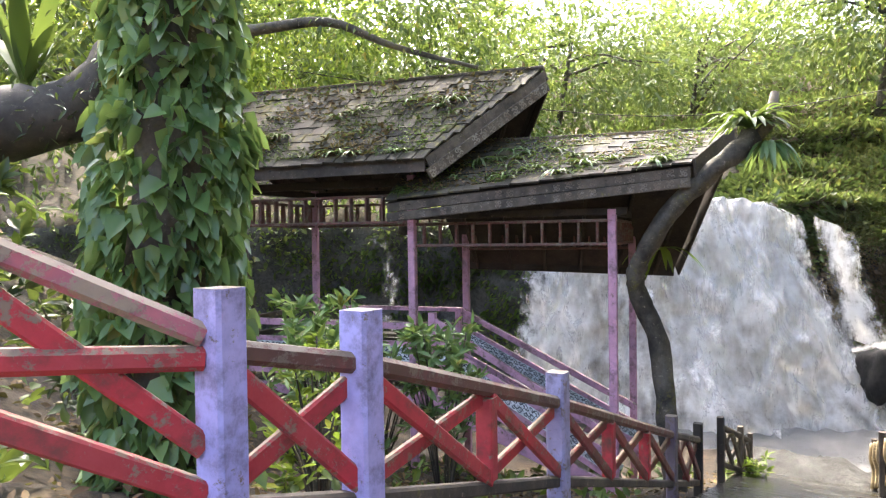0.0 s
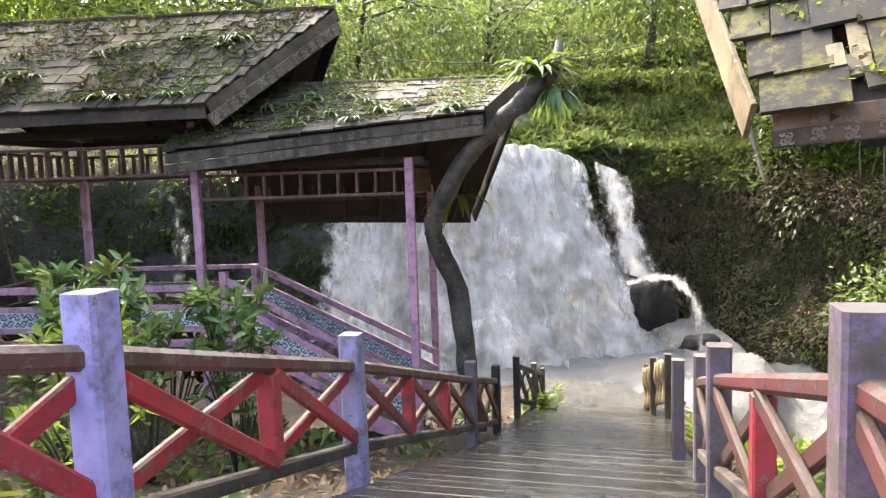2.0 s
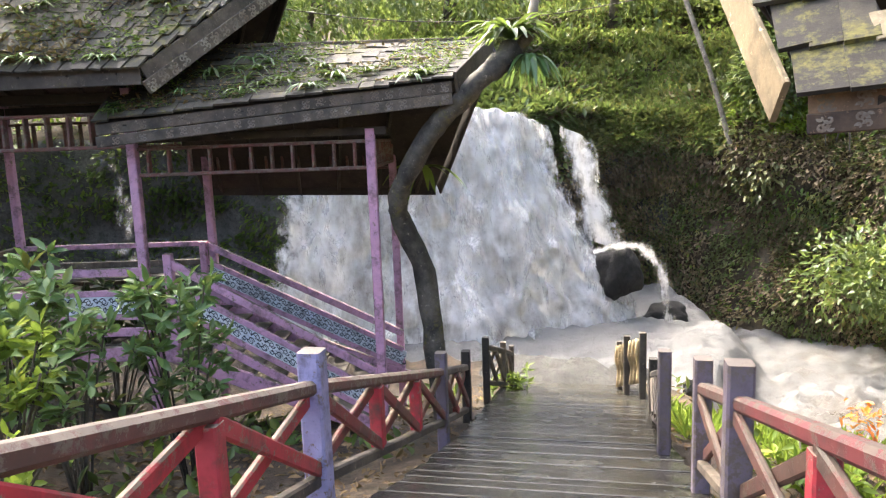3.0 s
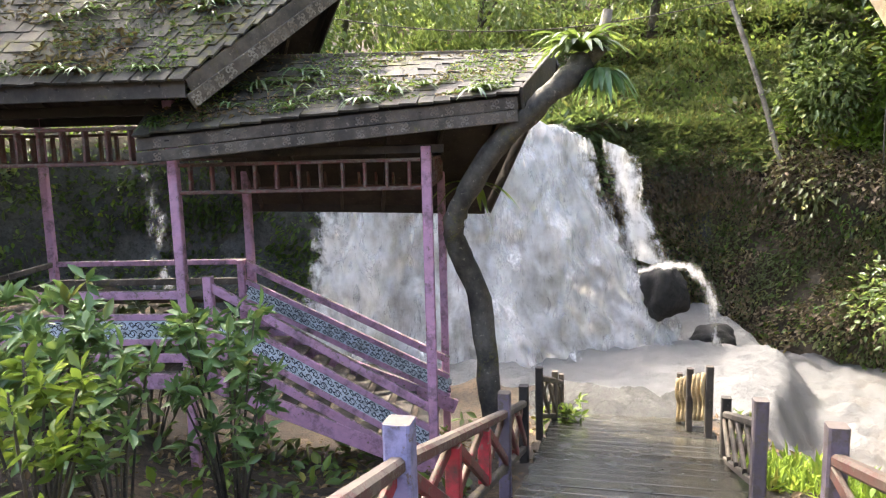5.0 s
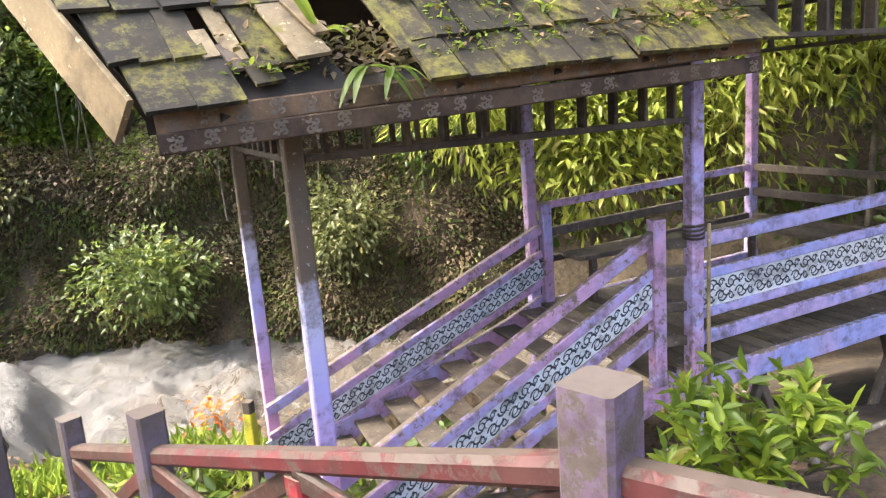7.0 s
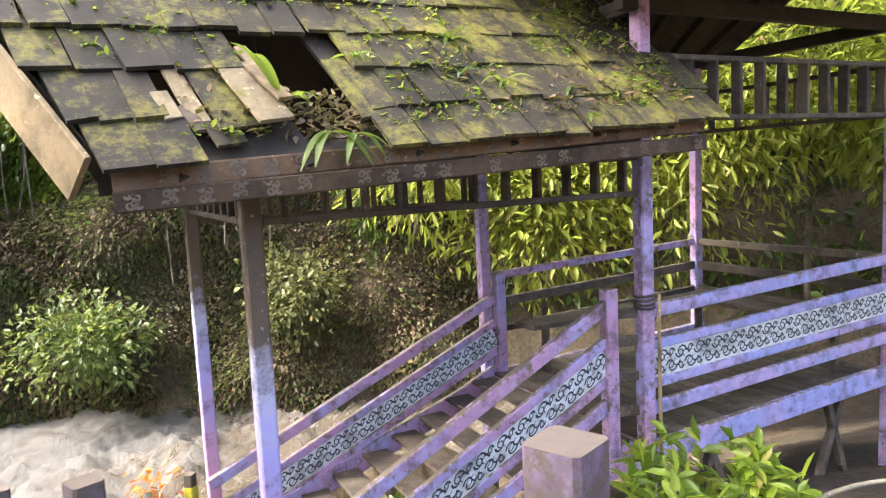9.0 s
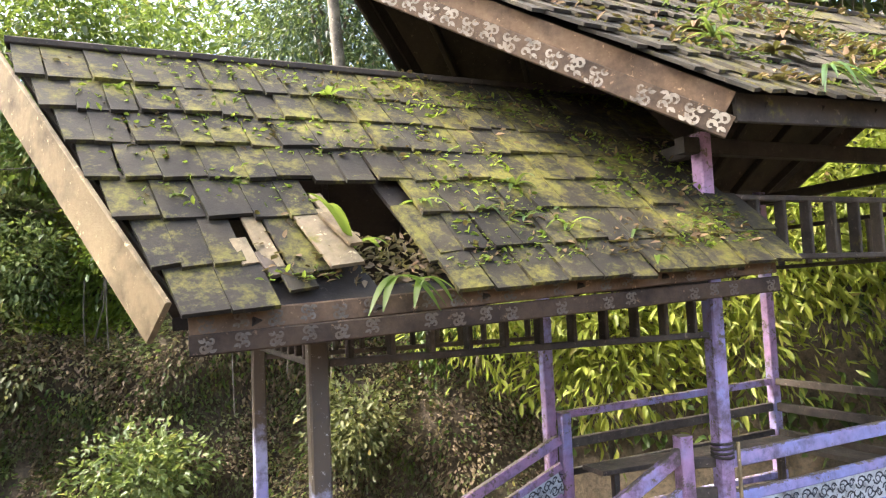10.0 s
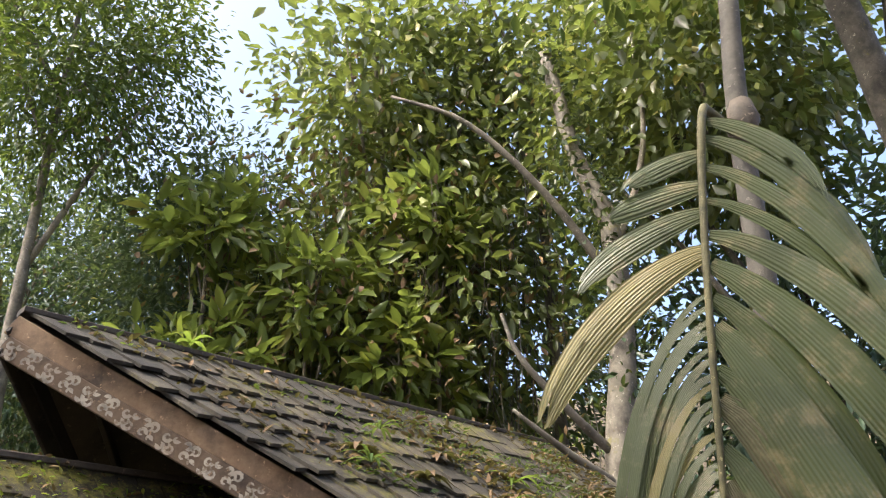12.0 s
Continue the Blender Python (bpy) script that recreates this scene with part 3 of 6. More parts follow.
def shingled(parent, corners, rows, width, material, seed, skip=None, separate=True):
    """Rows of shingles over a slope: corners eave0, eave1, ridge1, ridge0."""
    e0, e1, r1, r0 = [Vector(c) for c in corners]
    rnd = random.Random(seed)
    length = ((r0 - e0).length + (r1 - e1).length) / 2 / rows
    kinds = []
    for k in range(6):
        me = shingle_mesh("shingle", width * (0.8 + 0.09 * k), length * 1.38, seed * 10 + k)
        me.materials.append(material)
        kinds.append(me)
    base = Vector((0, 0, 0))
    p = parent
    while p:
        base += p.location
        p = p.parent
    joined = bmesh.new()
    count = 0
    for r in range(rows):
        b = (r + 1) / rows
        a = rnd.uniform(0, 0.006)
        span = e0.lerp(r0, b - 0.5 / rows)
        span2 = e1.lerp(r1, b - 0.5 / rows)
        run = (span2 - span).length
        while a < 1:
            k = rnd.randrange(6)
            w = width * (0.8 + 0.09 * k) + 0.003
            c = a + w / 2 / run
            a += w / run
            if c > 1.005 or (skip and skip(c, b)):
                continue
            p1 = e0.lerp(e1, c).lerp(r0.lerp(r1, c), b)
            x = (e1 - e0).lerp(r1 - r0, b).normalized()
            y = (r0.lerp(r1, c) - e0.lerp(e1, c)).normalized()
            n = x.cross(y).normalized()
            if n.z < 0:
                n, x = -n, -x
            m = Matrix((x, y, n)).transposed().to_4x4()
            m.translation = p1 + n * (0.004 + 0.01 * rnd.random()) - base
            m = m @ Matrix.Rotation(radians(-rnd.uniform(0.3, 2.9)), 4, "X") @ Matrix.Rotation(radians(rnd.uniform(-1.7, 1.7)), 4, "Z") @ Matrix.Rotation(radians(rnd.uniform(-1.2, 1.2)), 4, "Y")
            if separate and count < 300:
                o = new("shingle", kinds[k])
                o.parent = parent
                o.matrix_basis = m
            else:
                t0 = len(joined.verts)
                joined.from_mesh(kinds[k])
                joined.verts.ensure_lookup_table()
                bmesh.ops.transform(joined, matrix=m, verts=joined.verts[t0:])
            count += 1
    if len(joined.verts):
        me = bpy.data.meshes.new("shingles")
        joined.to_mesh(me)
        me.materials.append(material)
        o = new("shingles", me)
        o.parent = parent
        tagged(o, kind="stuff")
    joined.free()


def scroll_band(bm, p0, p1, up, out, h, pitch, seed=0, gaps=0.0, w=0.012):
    """Repeating curled scrolls, a few millimetres proud of a board."""
    rnd = random.Random(seed)
    p0, p1, up, out = Vector(p0), Vector(p1), Vector(up).normalized(), Vector(out).normalized()
    d = (p1 - p0).normalized()
    n = max(1, int((p1 - p0).length / pitch))
    for i in range(n):
        if rnd.random() < gaps:
            continue
        c = p0.lerp(p1, (i + 0.5) / n)
        side = 1 if i % 2 else -1
        for arm, (cx, cy, r, flip) in enumerate(((-0.2, 0.22, 0.26, side), (0.2, 0.2, 0.22, -side), (0.25, 0.3, 0.15, side), (-0.25, 0.3, 0.15, -side), (0.0, 0.1, 0.2, side))):
            prev = None
            turns = 1.35 * math.pi if arm < 2 else 1.1 * math.pi
            for k in range(9):
                u = k / 8
                a = (math.pi * (1 if arm % 2 else 0)) + u * turns * 1.3
                rad = r * (1 - 0.55 * u) * h
                q = c + d * (cx * h * 1.0 + math.cos(a) * rad) + up * flip * (cy * h + math.sin(a) * rad) + out * 0.004
                nrm = (d * math.cos(a) + up * flip * math.sin(a)) * (w * (1.15 - 0.75 * u))
                pair = (bm.verts.new(q - nrm), bm.verts.new(q + nrm))
                if prev:
                    bm.faces.new((prev[0], prev[1], pair[1], pair[0]))
                prev = pair
    return bm


def balusters(parent, F, s0, v0, s1, v1, z0, z1, n, mat, wide=0.085):
    """A frieze of short uprights between two rails."""
    for z in (z0, z1):
        part("frieze_rail", one_beam(F(s0, v0, z), F(s1, v1, z), 0.06, 0.045), mat, parent)
    for i in range(n):
        u = (i + 0.5) / n
        s, v = s0 + (s1 - s0) * u, v0 + (v1 - v0) * u
        part("baluster", one_beam(F(s, v, z0 + 0.02), F(s, v, z1 - 0.02), wide, 0.035, up=(F.s if abs(s1 - s0) > 0.1 else F.v)), mat, parent)


def side_rail(parent, F, s0, v, z0, s1, z1, out, mats, scroll=True, v1=None):
    """One side of a flight or landing: handrail, framed scroll panel, lower rails, edge beam. z: the handrail's height."""
    v1 = v if v1 is None else v1
    hand, low, panel = mats

    def P(e, dz):
        return F(s0, v, z0 + dz) if e == 0 else F(s1, v1, z1 + dz)

    part("handrail", one_beam(P(0, 0), P(1, 0), 0.065, 0.105), hand, parent)
    part("panel_rail", one_beam(P(0, -0.27), P(1, -0.27), 0.05, 0.08), low, parent)
    part("panel_rail", one_beam(P(0, -0.58), P(1, -0.58), 0.05, 0.08), low, parent)
    pn = part("panel", one_beam(P(0, -0.425), P(1, -0.425), 0.018, 0.25, 0.002), panel, parent, "white painted panel with dark scrolls")
    if scroll:
        for sgn in (1, -1):
            o = F.v * out * sgn
            if abs(s1 - s0) < 0.1:
                o = F.s * sgn
            bm = scroll_band(bmesh.new(), P(0, -0.425) + o * 0.008, P(1, -0.425) + o * 0.008, (0, 0, 1), o, 0.21, 0.10, 3, w=0.0075)
            tagged(part("scrollwork", bm, SCROLL, pn), kind="stuff")
    part("lower_rail", one_beam(P(0, -0.78), P(1, -0.78), 0.05, 0.11), low, parent)


def pavilion(F, p, label):
    base = F(3, WID / 2, p["ground"])
    base.z = p["ground"]
    T = thing("pavilion", base, label, "pavilion", "pavilions by the walkway")
    fl, rl = p["floor"], p["rail"]
    # columns
    for s, v, top, low in ((0, 0, p["lat"][1] + 0.15, p["g0"] - 0.5), (0, WID, p["lat"][1] + 0.1, p["g0"] - 0.9), (LEN, 0, p["up"] + 0.2, p["ground"] - 0.6), (LEN, WID, p["up"] + 0.2, p["ground"] - 1.2), (END, 0, p["up"] + 0.2, p["ground"] - 0.8), (END, WID, p["up"] + 0.2, p["ground"] - 1.4)):
        part("column", one_beam(F(s, v, low), F(s, v, top), 0.115, 0.115, 0.012, F.v), FADED if p["warm"] and s == 0 else p["col"], T)
    # floor of the landing: planks on beams
    n = 20
    for i in range(n):
        s = LEN + (END - LEN) * (i + 0.5) / n
        part("floorboard", one_beam(F(s, 0.03, fl - 0.02), F(s, WID - 0.03, fl - 0.02), (END - LEN) / n - 0.012, 0.035, 0.004), OLD, T)
    for v in (0.0, WID):
        part("edge_beam", one_beam(F(LEN - 0.1, v, fl - 0.12), F(END + 0.1, v, fl - 0.12 + p["rise"]), 0.07, 0.19), p["land"], T)
    for s in (LEN, END):
        part("edge_beam", one_beam(F(s, 0.04, fl - 0.12), F(s, WID - 0.04, fl - 0.12), 0.07, 0.16), p["low"], T)
    # rails of the landing
    m = (p["hand"], p["low"], PANEL)
    hi = p["rise"]
    side_rail(T, F, LEN + 0.06, 0, rl, END - 0.06, rl + hi, -1, (p["land"], p["land"], PANEL))
    for dz, h in ((0, 0.08), (-0.3, 0.10), (-0.6, 0.07)):
        part("handrail", one_beam(F(LEN + 0.06, WID, rl + dz), F(END - 0.06, WID, rl + hi + dz), 0.06, h), p["hand"] if dz == 0 else OLD, T)
        part("handrail", one_beam(F(END, 0.06, rl + hi + dz), F(END, WID - 0.06, rl + hi + dz), 0.06, h), OLD, T)
    # benches along the far sides
    part("bench_seat", one_beam(F(LEN + 0.3, WID - 0.3, fl + 0.5), F(END - 0.1, WID - 0.3, fl + 0.5), 0.36, 0.05), OLD, T)
    part("bench_seat", one_beam(F(END - 0.3, 0.1, fl + 0.5), F(END - 0.3, WID - 0.5, fl + 0.5), 0.36, 0.05), OLD, T)
    for s, v in ((LEN + 0.5, WID - 0.4), (END - 0.4, WID - 0.4), (END - 0.4, 0.3)):
        part("bench_leg", one_beam(F(s, v, fl), F(s, v, fl + 0.48), 0.07, 0.07, 0.008, F.v), OLD, T)
    # flight of steps
    rise = fl - p["g0"]
    steps = 9
    for i in range(steps):
        s = 0.1 + (LEN - 0.1) * (i + 0.5) / steps
        z = p["g0"] + rise * (i + 0.6) / steps
        part("tread", one_beam(F(s, 0.16, z), F(s, WID - 0.16, z), 0.27, 0.04), OLD, T)
    hz0 = p["hand0"]
    for v, out in ((0.1, -1), (WID - 0.1, 1)):
        side_rail(T, F, -0.05, v, hz0 if v < 1 else p["far"][0], LEN - 0.3 if v < 1 else LEN + 0.05, rl + 0.07 if v < 1 else p["far"][1], out, m)
        part("stringer", one_beam(F(-0.15, v, p["g0"] - 0.02), F(LEN - 0.1, v, fl - 0.12), 0.06, 0.22), p["low"], T)
        s = LEN - 0.27 if v < 1 else LEN + 0.12
        part("newel_post", one_beam(F(s, v, fl - 0.1), F(s, v, rl + (0.2 if v < 1 else 0.04)), 0.11, 0.11, 0.012, F.v), p["hand"], T)
    for k, z in enumerate((0.0, -0.22, -0.5, -0.78)):
        part("return_rail", one_beam(F(LEN - 0.27, 0.1, rl + z), F(LEN, 0.02, rl + z), 0.05, 0.08), OLD, T)
    # friezes under the eaves
    l0, l1 = p["lat"]
    fr = p["frieze"]
    balusters(T, F, 0.07, 0, LEN - 0.07, 0, l0, l1, 11, fr)
    balusters(T, F, 0.07, WID, LEN - 0.07, WID, l0 - 0.1, l1 - 0.1, 11, fr)
    balusters(T, F, 0, 0.07, 0, WID - 0.07, l0, l1, 9, fr)
    u0, u1 = p["uplat"]
    balusters(T, F, LEN + 0.07, 0, END - 0.07, 0, u0, u1, 11, fr, 0.1)
    balusters(T, F, LEN + 0.07, WID, END - 0.07, WID, u0, u1, 9 if p["warm"] else 12, fr)
    balusters(T, F, END, 0.07, END, WID - 0.07, u0, u1, 6 if p["warm"] else 10, fr)
    # lower roof
    E0, E1, R0, R1, G0, G1 = [F(*p[k]) for k in ("E0", "E1", "R0", "R1", "G0", "G1")]
    dn = Vector((0, 0, -0.045))
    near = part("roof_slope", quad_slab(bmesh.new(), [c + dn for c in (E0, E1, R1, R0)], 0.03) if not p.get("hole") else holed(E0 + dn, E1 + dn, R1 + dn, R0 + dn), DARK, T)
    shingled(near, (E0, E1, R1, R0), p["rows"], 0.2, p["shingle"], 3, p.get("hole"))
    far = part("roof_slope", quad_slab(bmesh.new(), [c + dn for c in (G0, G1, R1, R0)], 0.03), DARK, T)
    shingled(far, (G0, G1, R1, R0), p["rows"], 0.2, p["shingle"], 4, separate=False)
    part("ridge_cap", one_beam(R0 + Z * 0.02, R1 + Z * 0.02, 0.16, 0.05), OLD, near)
    drop = Vector((0, 0, 1))
    f0, f1 = p["fascia"]
    for a, b in ((0.0, 0.5), (0.53, 1.0)):
        h0, h1 = f0 * (b - a), f1 * (b - a)
        A0, A1 = E0 - drop * (f0 * (a + b) / 2 + 0.04), E1 - drop * (f1 * (a + b) / 2 + 0.04)
        shift = -F.v * (0.0 if a == 0 else 0.02)
        fb = part("fascia", one_beam(A0 + shift, A1 + shift, 0.03, (h0 + h1) / 2), CARVED if p["warm"] else OLD, T)
        bm = scroll_band(bmesh.new(), A0 + shift - F.v * 0.017, A1 + shift - F.v * 0.017, Z, -F.v, (h0 + h1) / 2 * 0.8, 0.16, 5, 0.25, 0.009)
        tagged(part("scrollwork", bm, FAINT_SCROLL, fb), kind="stuff")
    # far boards and rafters darker than near ones, their shade put into the colour
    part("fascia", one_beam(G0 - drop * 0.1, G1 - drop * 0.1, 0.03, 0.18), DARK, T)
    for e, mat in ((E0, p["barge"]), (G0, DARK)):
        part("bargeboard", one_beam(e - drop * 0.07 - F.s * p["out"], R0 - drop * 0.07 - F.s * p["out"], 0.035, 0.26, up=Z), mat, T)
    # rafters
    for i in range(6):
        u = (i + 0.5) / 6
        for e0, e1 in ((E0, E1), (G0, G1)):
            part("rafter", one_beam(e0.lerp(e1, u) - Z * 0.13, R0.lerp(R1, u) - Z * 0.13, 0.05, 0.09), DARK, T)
    # upper roof
    U0, U1, T0, T1, H0, H1 = [F(*p[k]) for k in ("U0", "U1", "T0", "T1", "H0", "H1")]
    near = part("upper_roof_slope", quad_slab(bmesh.new(), [c + dn for c in (U0, U1, T1, T0)], 0.03), DARK, T)
    shingled(near, (U0, U1, T1, T0), p["uprows"], 0.2, SHINGLE, 7)
    far = part("upper_roof_slope", quad_slab(bmesh.new(), [c + dn for c in (H0, H1, T1, T0)], 0.03), DARK, T)
    shingled(far, (H0, H1, T1, T0), p["uprows"], 0.2, SHINGLE, 8, separate=False)
    part("ridge_cap", one_beam(T0 + Z * 0.02, T1 + Z * 0.02, 0.16, 0.05), OLD, near)
    for a, b in ((U0, U1), (H0, H1)):
        part("fascia", one_beam(a - Z * 0.13, b - Z * 0.13, 0.035, 0.2), OLD, T)
    for e, far_side in ((U0, False), (H0, True)):
        for k, dz in ((0, 0.10), (1, 0.27)):
            a, b = e - Z * dz - F.s * (0.03 + 0.02 * k), T0 - Z * dz - F.s * (0.03 + 0.02 * k)
            bb = part("bargeboard", one_beam(a, b, 0.03, 0.16), DARK if far_side else (CARVED if p["warm"] else OLD), T)
            if not far_side and k == 1:
                d = (b - a).normalized()
                o = d.cross(Z).normalized()
                if o.dot(-F.s) < 0:
                    o = -o
                up = o.cross(d)
                bm = scroll_band(bmesh.new(), a + o * 0.017, b + o * 0.017, up, o, 0.15, 0.17, 9, 0.04, 0.014)
                tagged(part("scrollwork", bm, PALE_SCROLL, bb), kind="stuff")
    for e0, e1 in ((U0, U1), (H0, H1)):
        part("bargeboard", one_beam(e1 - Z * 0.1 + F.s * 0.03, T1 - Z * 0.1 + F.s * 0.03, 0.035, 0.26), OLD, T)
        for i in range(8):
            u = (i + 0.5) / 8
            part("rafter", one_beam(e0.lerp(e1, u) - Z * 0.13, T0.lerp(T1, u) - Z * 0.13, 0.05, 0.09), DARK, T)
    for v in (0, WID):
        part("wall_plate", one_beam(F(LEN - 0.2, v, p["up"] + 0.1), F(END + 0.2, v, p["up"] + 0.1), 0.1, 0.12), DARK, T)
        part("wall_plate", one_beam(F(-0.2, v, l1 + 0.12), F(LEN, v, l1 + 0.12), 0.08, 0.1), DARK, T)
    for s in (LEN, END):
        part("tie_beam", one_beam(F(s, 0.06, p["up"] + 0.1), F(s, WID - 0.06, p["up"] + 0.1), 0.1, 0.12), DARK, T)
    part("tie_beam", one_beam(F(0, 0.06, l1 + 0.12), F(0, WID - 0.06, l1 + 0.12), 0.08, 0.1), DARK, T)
    return T


def in_hole(c, b):
    if b < 0.2:
        return 0.115 < c < 0.36
    if b < 0.36:
        return 0.13 < c < 0.375
    return b < 0.5 and 0.262 < c < 0.41


def holed(e0, e1, r1, r0):
    """The sheathing with the broken-out hole."""
    bm = bmesh.new()
    cs, bs = (0, 0.122, 0.16, 0.262, 0.372, 1), (0, 0.035, 0.15, 0.28, 0.43, 1)

    def at(c, b):
        return e0.lerp(e1, c).lerp(r0.lerp(r1, c), b)

    for i, (c0, c1) in enumerate(zip(cs, cs[1:])):
        for k, (b0, b1) in enumerate(zip(bs, bs[1:])):
            if i == 3 and 1 <= k <= 3 or i == 1 and k == 2:
                continue
            quad_slab(bm, [at(c0, b0), at(c1, b0), at(c1, b1), at(c0, b1)], 0.03)
    return bm


PA = dict(ground=-1.3, floor=-0.42, rail=0.53, g0=-1.75, hand0=-0.98, far=(-1.02, 0.51), rise=0.0, lat=(1.74, 2.06), uplat=(2.1, 2.5), up=2.6, rows=9, uprows=11,
          E0=(-1.02, -0.45, 2.74), E1=(3.14, -0.45, 2.41), R0=(-1.5, 1.0, 3.31), R1=(3.2, 1.0, 3.36), G0=(-0.64, 2.95, 1.33), G1=(3.2, 2.95, 1.45), fascia=(0.26, 0.28),
          U0=(2.48, -0.6, 3.01), U1=(7.0, -0.6, 2.99), T0=(1.18, 1.2, 4.47), T1=(8.0, 1.2, 4.52), H0=(2.4, 3.0, 2.98), H1=(7.0, 3.0, 2.98),
          col=PINK, hand=PINK, low=PINK, frieze=MAROON, shingle=SHINGLE, barge=OLD, warm=False, out=0.05, land=PINK)
PB = dict(ground=-0.6, floor=-0.05, rail=0.98, g0=-1.2, hand0=-0.29, far=(-0.57, 0.76), rise=0.11, lat=(1.9, 2.17), uplat=(2.46, 2.92), up=3.2, rows=7, uprows=8,
          E0=(-0.72, -0.5, 2.25), E1=(3.05, -0.5, 2.48), R0=(-1.75, 1.23, 4.05), R1=(3.2, 1.23, 4.03), G0=(-0.7, 2.95, 2.25), G1=(3.05, 2.95, 2.4), fascia=(0.19, 0.25),
          U0=(2.7, -0.6, 3.55), U1=(7.0, -0.6, 3.65), T0=(0.66, 1.23, 5.1), T1=(8.0, 1.23, 5.2), H0=(2.7, 3.0, 3.5), H1=(7.0, 3.0, 3.6),
          col=LILAC, hand=LILAC, low=LILAC, frieze=OLD, shingle=SHINGLE_MOSS, barge=NEWWOOD, warm=True, out=0.13, land=BLUE_LILAC, hole=in_hole)
pavilion(FA, PA, "pink wooden pavilion with mossy shingle roofs over a stair")
pavilion(FB, PB, "lilac wooden pavilion with a broken mossy shingle roof")

# ---- the walkway ----
walkway = thing("boardwalk", (CX, CY, ramp_z(0)), "sloping boardwalk of wet dark planks down to the pool", "boardwalk", kind="structure")
RNDW = random.Random(5)
q = 0.4
while q < 10.3:
    w = RNDW.uniform(0.24, 0.33)
    c = Vector((CX, CY, 0)) + Vector((*WAY, 0)) * (q + w / 2)
    sdir = Vector((0.903, -0.43, 0))
    z = ramp_z(q + w / 2)
    up = Vector((0.43 * 0.29, 0.903 * 0.29, 1)) if q < 6 else Vector((0.43 * 0.2, 0.903 * 0.2, 1))
    part("plank", one_beam(c - sdir * (1.1 + RNDW.uniform(0, 0.05)) + Z * (z - 0.02), c + sdir * (1.1 + RNDW.uniform(0, 0.05)) + Z * (z - 0.02 + RNDW.uniform(-0.008, 0.008)), w - 0.022, 0.05, 0.007, up), DECK, walkway)
    q += w


def rail_post(parent, x, y, top, h, w, mat, label=""):
    bm = bmesh.new()
    beam(bm, (x, y, top - h), (x, y, top), w, w, 0.014, Vector((*WAY, 0)))
    p = part("post", bm, mat, parent, label)
    return p


def rail_panel(T, a, b, cross, mats, drop=0.22, low=0.78, mid=False):
    """The railing between two post tops: handrail, bottom rail and crossed braces."""
    a, b = Vector(a), Vector(b)
    hand, brace = mats
    part("handrail", one_beam(a - Z * drop, b - Z * drop, 0.085, 0.085, 0.02), hand, T)
    part("bottom_rail", one_beam(a - Z * low, b - Z * low, 0.07, 0.075, 0.012), OLD, T)
    n = len(cross)
    top, bot = drop + 0.05, low - 0.05
    off = (b - a).cross(Z).normalized() * 0.022
    for i, kind in enumerate(cross):
        p0, p1 = a.lerp(b, i / n), a.lerp(b, (i + 1) / n)
        part("brace", one_beam(p0 - Z * bot - off, p1 - Z * top - off, 0.04, 0.085, 0.01), brace, T)
        part("brace", one_beam(p0 - Z * top + off, p1 - Z * bot + off, 0.04, 0.085, 0.01), brace, T)
        if i and mid:
            part("upright", one_beam(p0 - Z * top, p0 - Z * bot, 0.1, 0.09, 0.01, b - a), RED, T)


LEFT = [(-0.46, 2.36, 1.70), (-0.055, 2.81, 1.575), (0.885, 5.03, 0.90), (2.375, 8.2, -0.20), (2.99, 9.45, -0.61)]
LEFT_END = [(3.66, 10.78, -0.86), (4.17, 11.51, -1.19), (4.55, 12.21, -1.49)]
RIGHT = [(1.2, 0.05, 1.75), (2.085, 1.93, 1.53), (3.015, 4.13, 0.865), (3.56, 5.25, 0.49)]
RIGHT_LOW = [(4.25, 6.88, 0.0), (5.4, 9.05, -0.86)]
RIGHT_END = [(5.80, 10.02, -0.81), (5.79, 10.48, -0.98), (5.93, 10.98, -1.22)]


def railing(label, posts):
    x, y, z = posts[0][0]
    T = thing("railing", (x, y, z - 1.0), label, "railing", "railings of the boardwalk")
    for (x, y, z), w, mat in posts:
        rail_post(T, x, y, z, 1.12, w, mat)
    return T


T = railing("worn red railing with crossed braces and lavender posts", list(zip(LEFT, (0.137, 0.137, 0.137, 0.12, 0.11), (PURPLE, PURPLE, PURPLE_GREY, GREYPOST, DARKPOST))))
rail_panel(T, LEFT[0], LEFT[1], "x", (MAROON, RED))
rail_panel(T, LEFT[1], LEFT[2], "xx", (MAROON, RED), mid=True)
rail_panel(T, LEFT[2], LEFT[3], "xxx", (MAROON, RUST), mid=True)
rail_panel(T, LEFT[3], LEFT[4], "xx", (OLD, RUST))
part("upper_handrail", one_beam((-1.75, 1.41, 2.32), (-0.51, 2.323, 1.54), 0.085, 0.085, 0.02), REDPINK, T)
part("handrail", one_beam((-1.75, 1.41, 1.58), (-0.51, 2.323, 1.46), 0.085, 0.085, 0.02), RED, T)
part("brace", one_beam((-1.3, 1.74, 2.03), (-0.51, 2.323, 1.15), 0.05, 0.085, 0.01), RED, T)
part("bottom_rail", one_beam((-1.75, 1.41, 1.82), (-0.51, 2.323, 0.99), 0.07, 0.085, 0.01), RED, T)
T = railing("short grey railing at the end of the boardwalk", list(zip(LEFT_END, (0.1, 0.09, 0.08), (DARKPOST, OLD, OLD))))
rail_panel(T, LEFT_END[0], LEFT_END[1], "xx", (OLD, OLD), 0.15, 0.7)
rail_panel(T, LEFT_END[1], LEFT_END[2], "xx", (OLD, OLD), 0.15, 0.7)
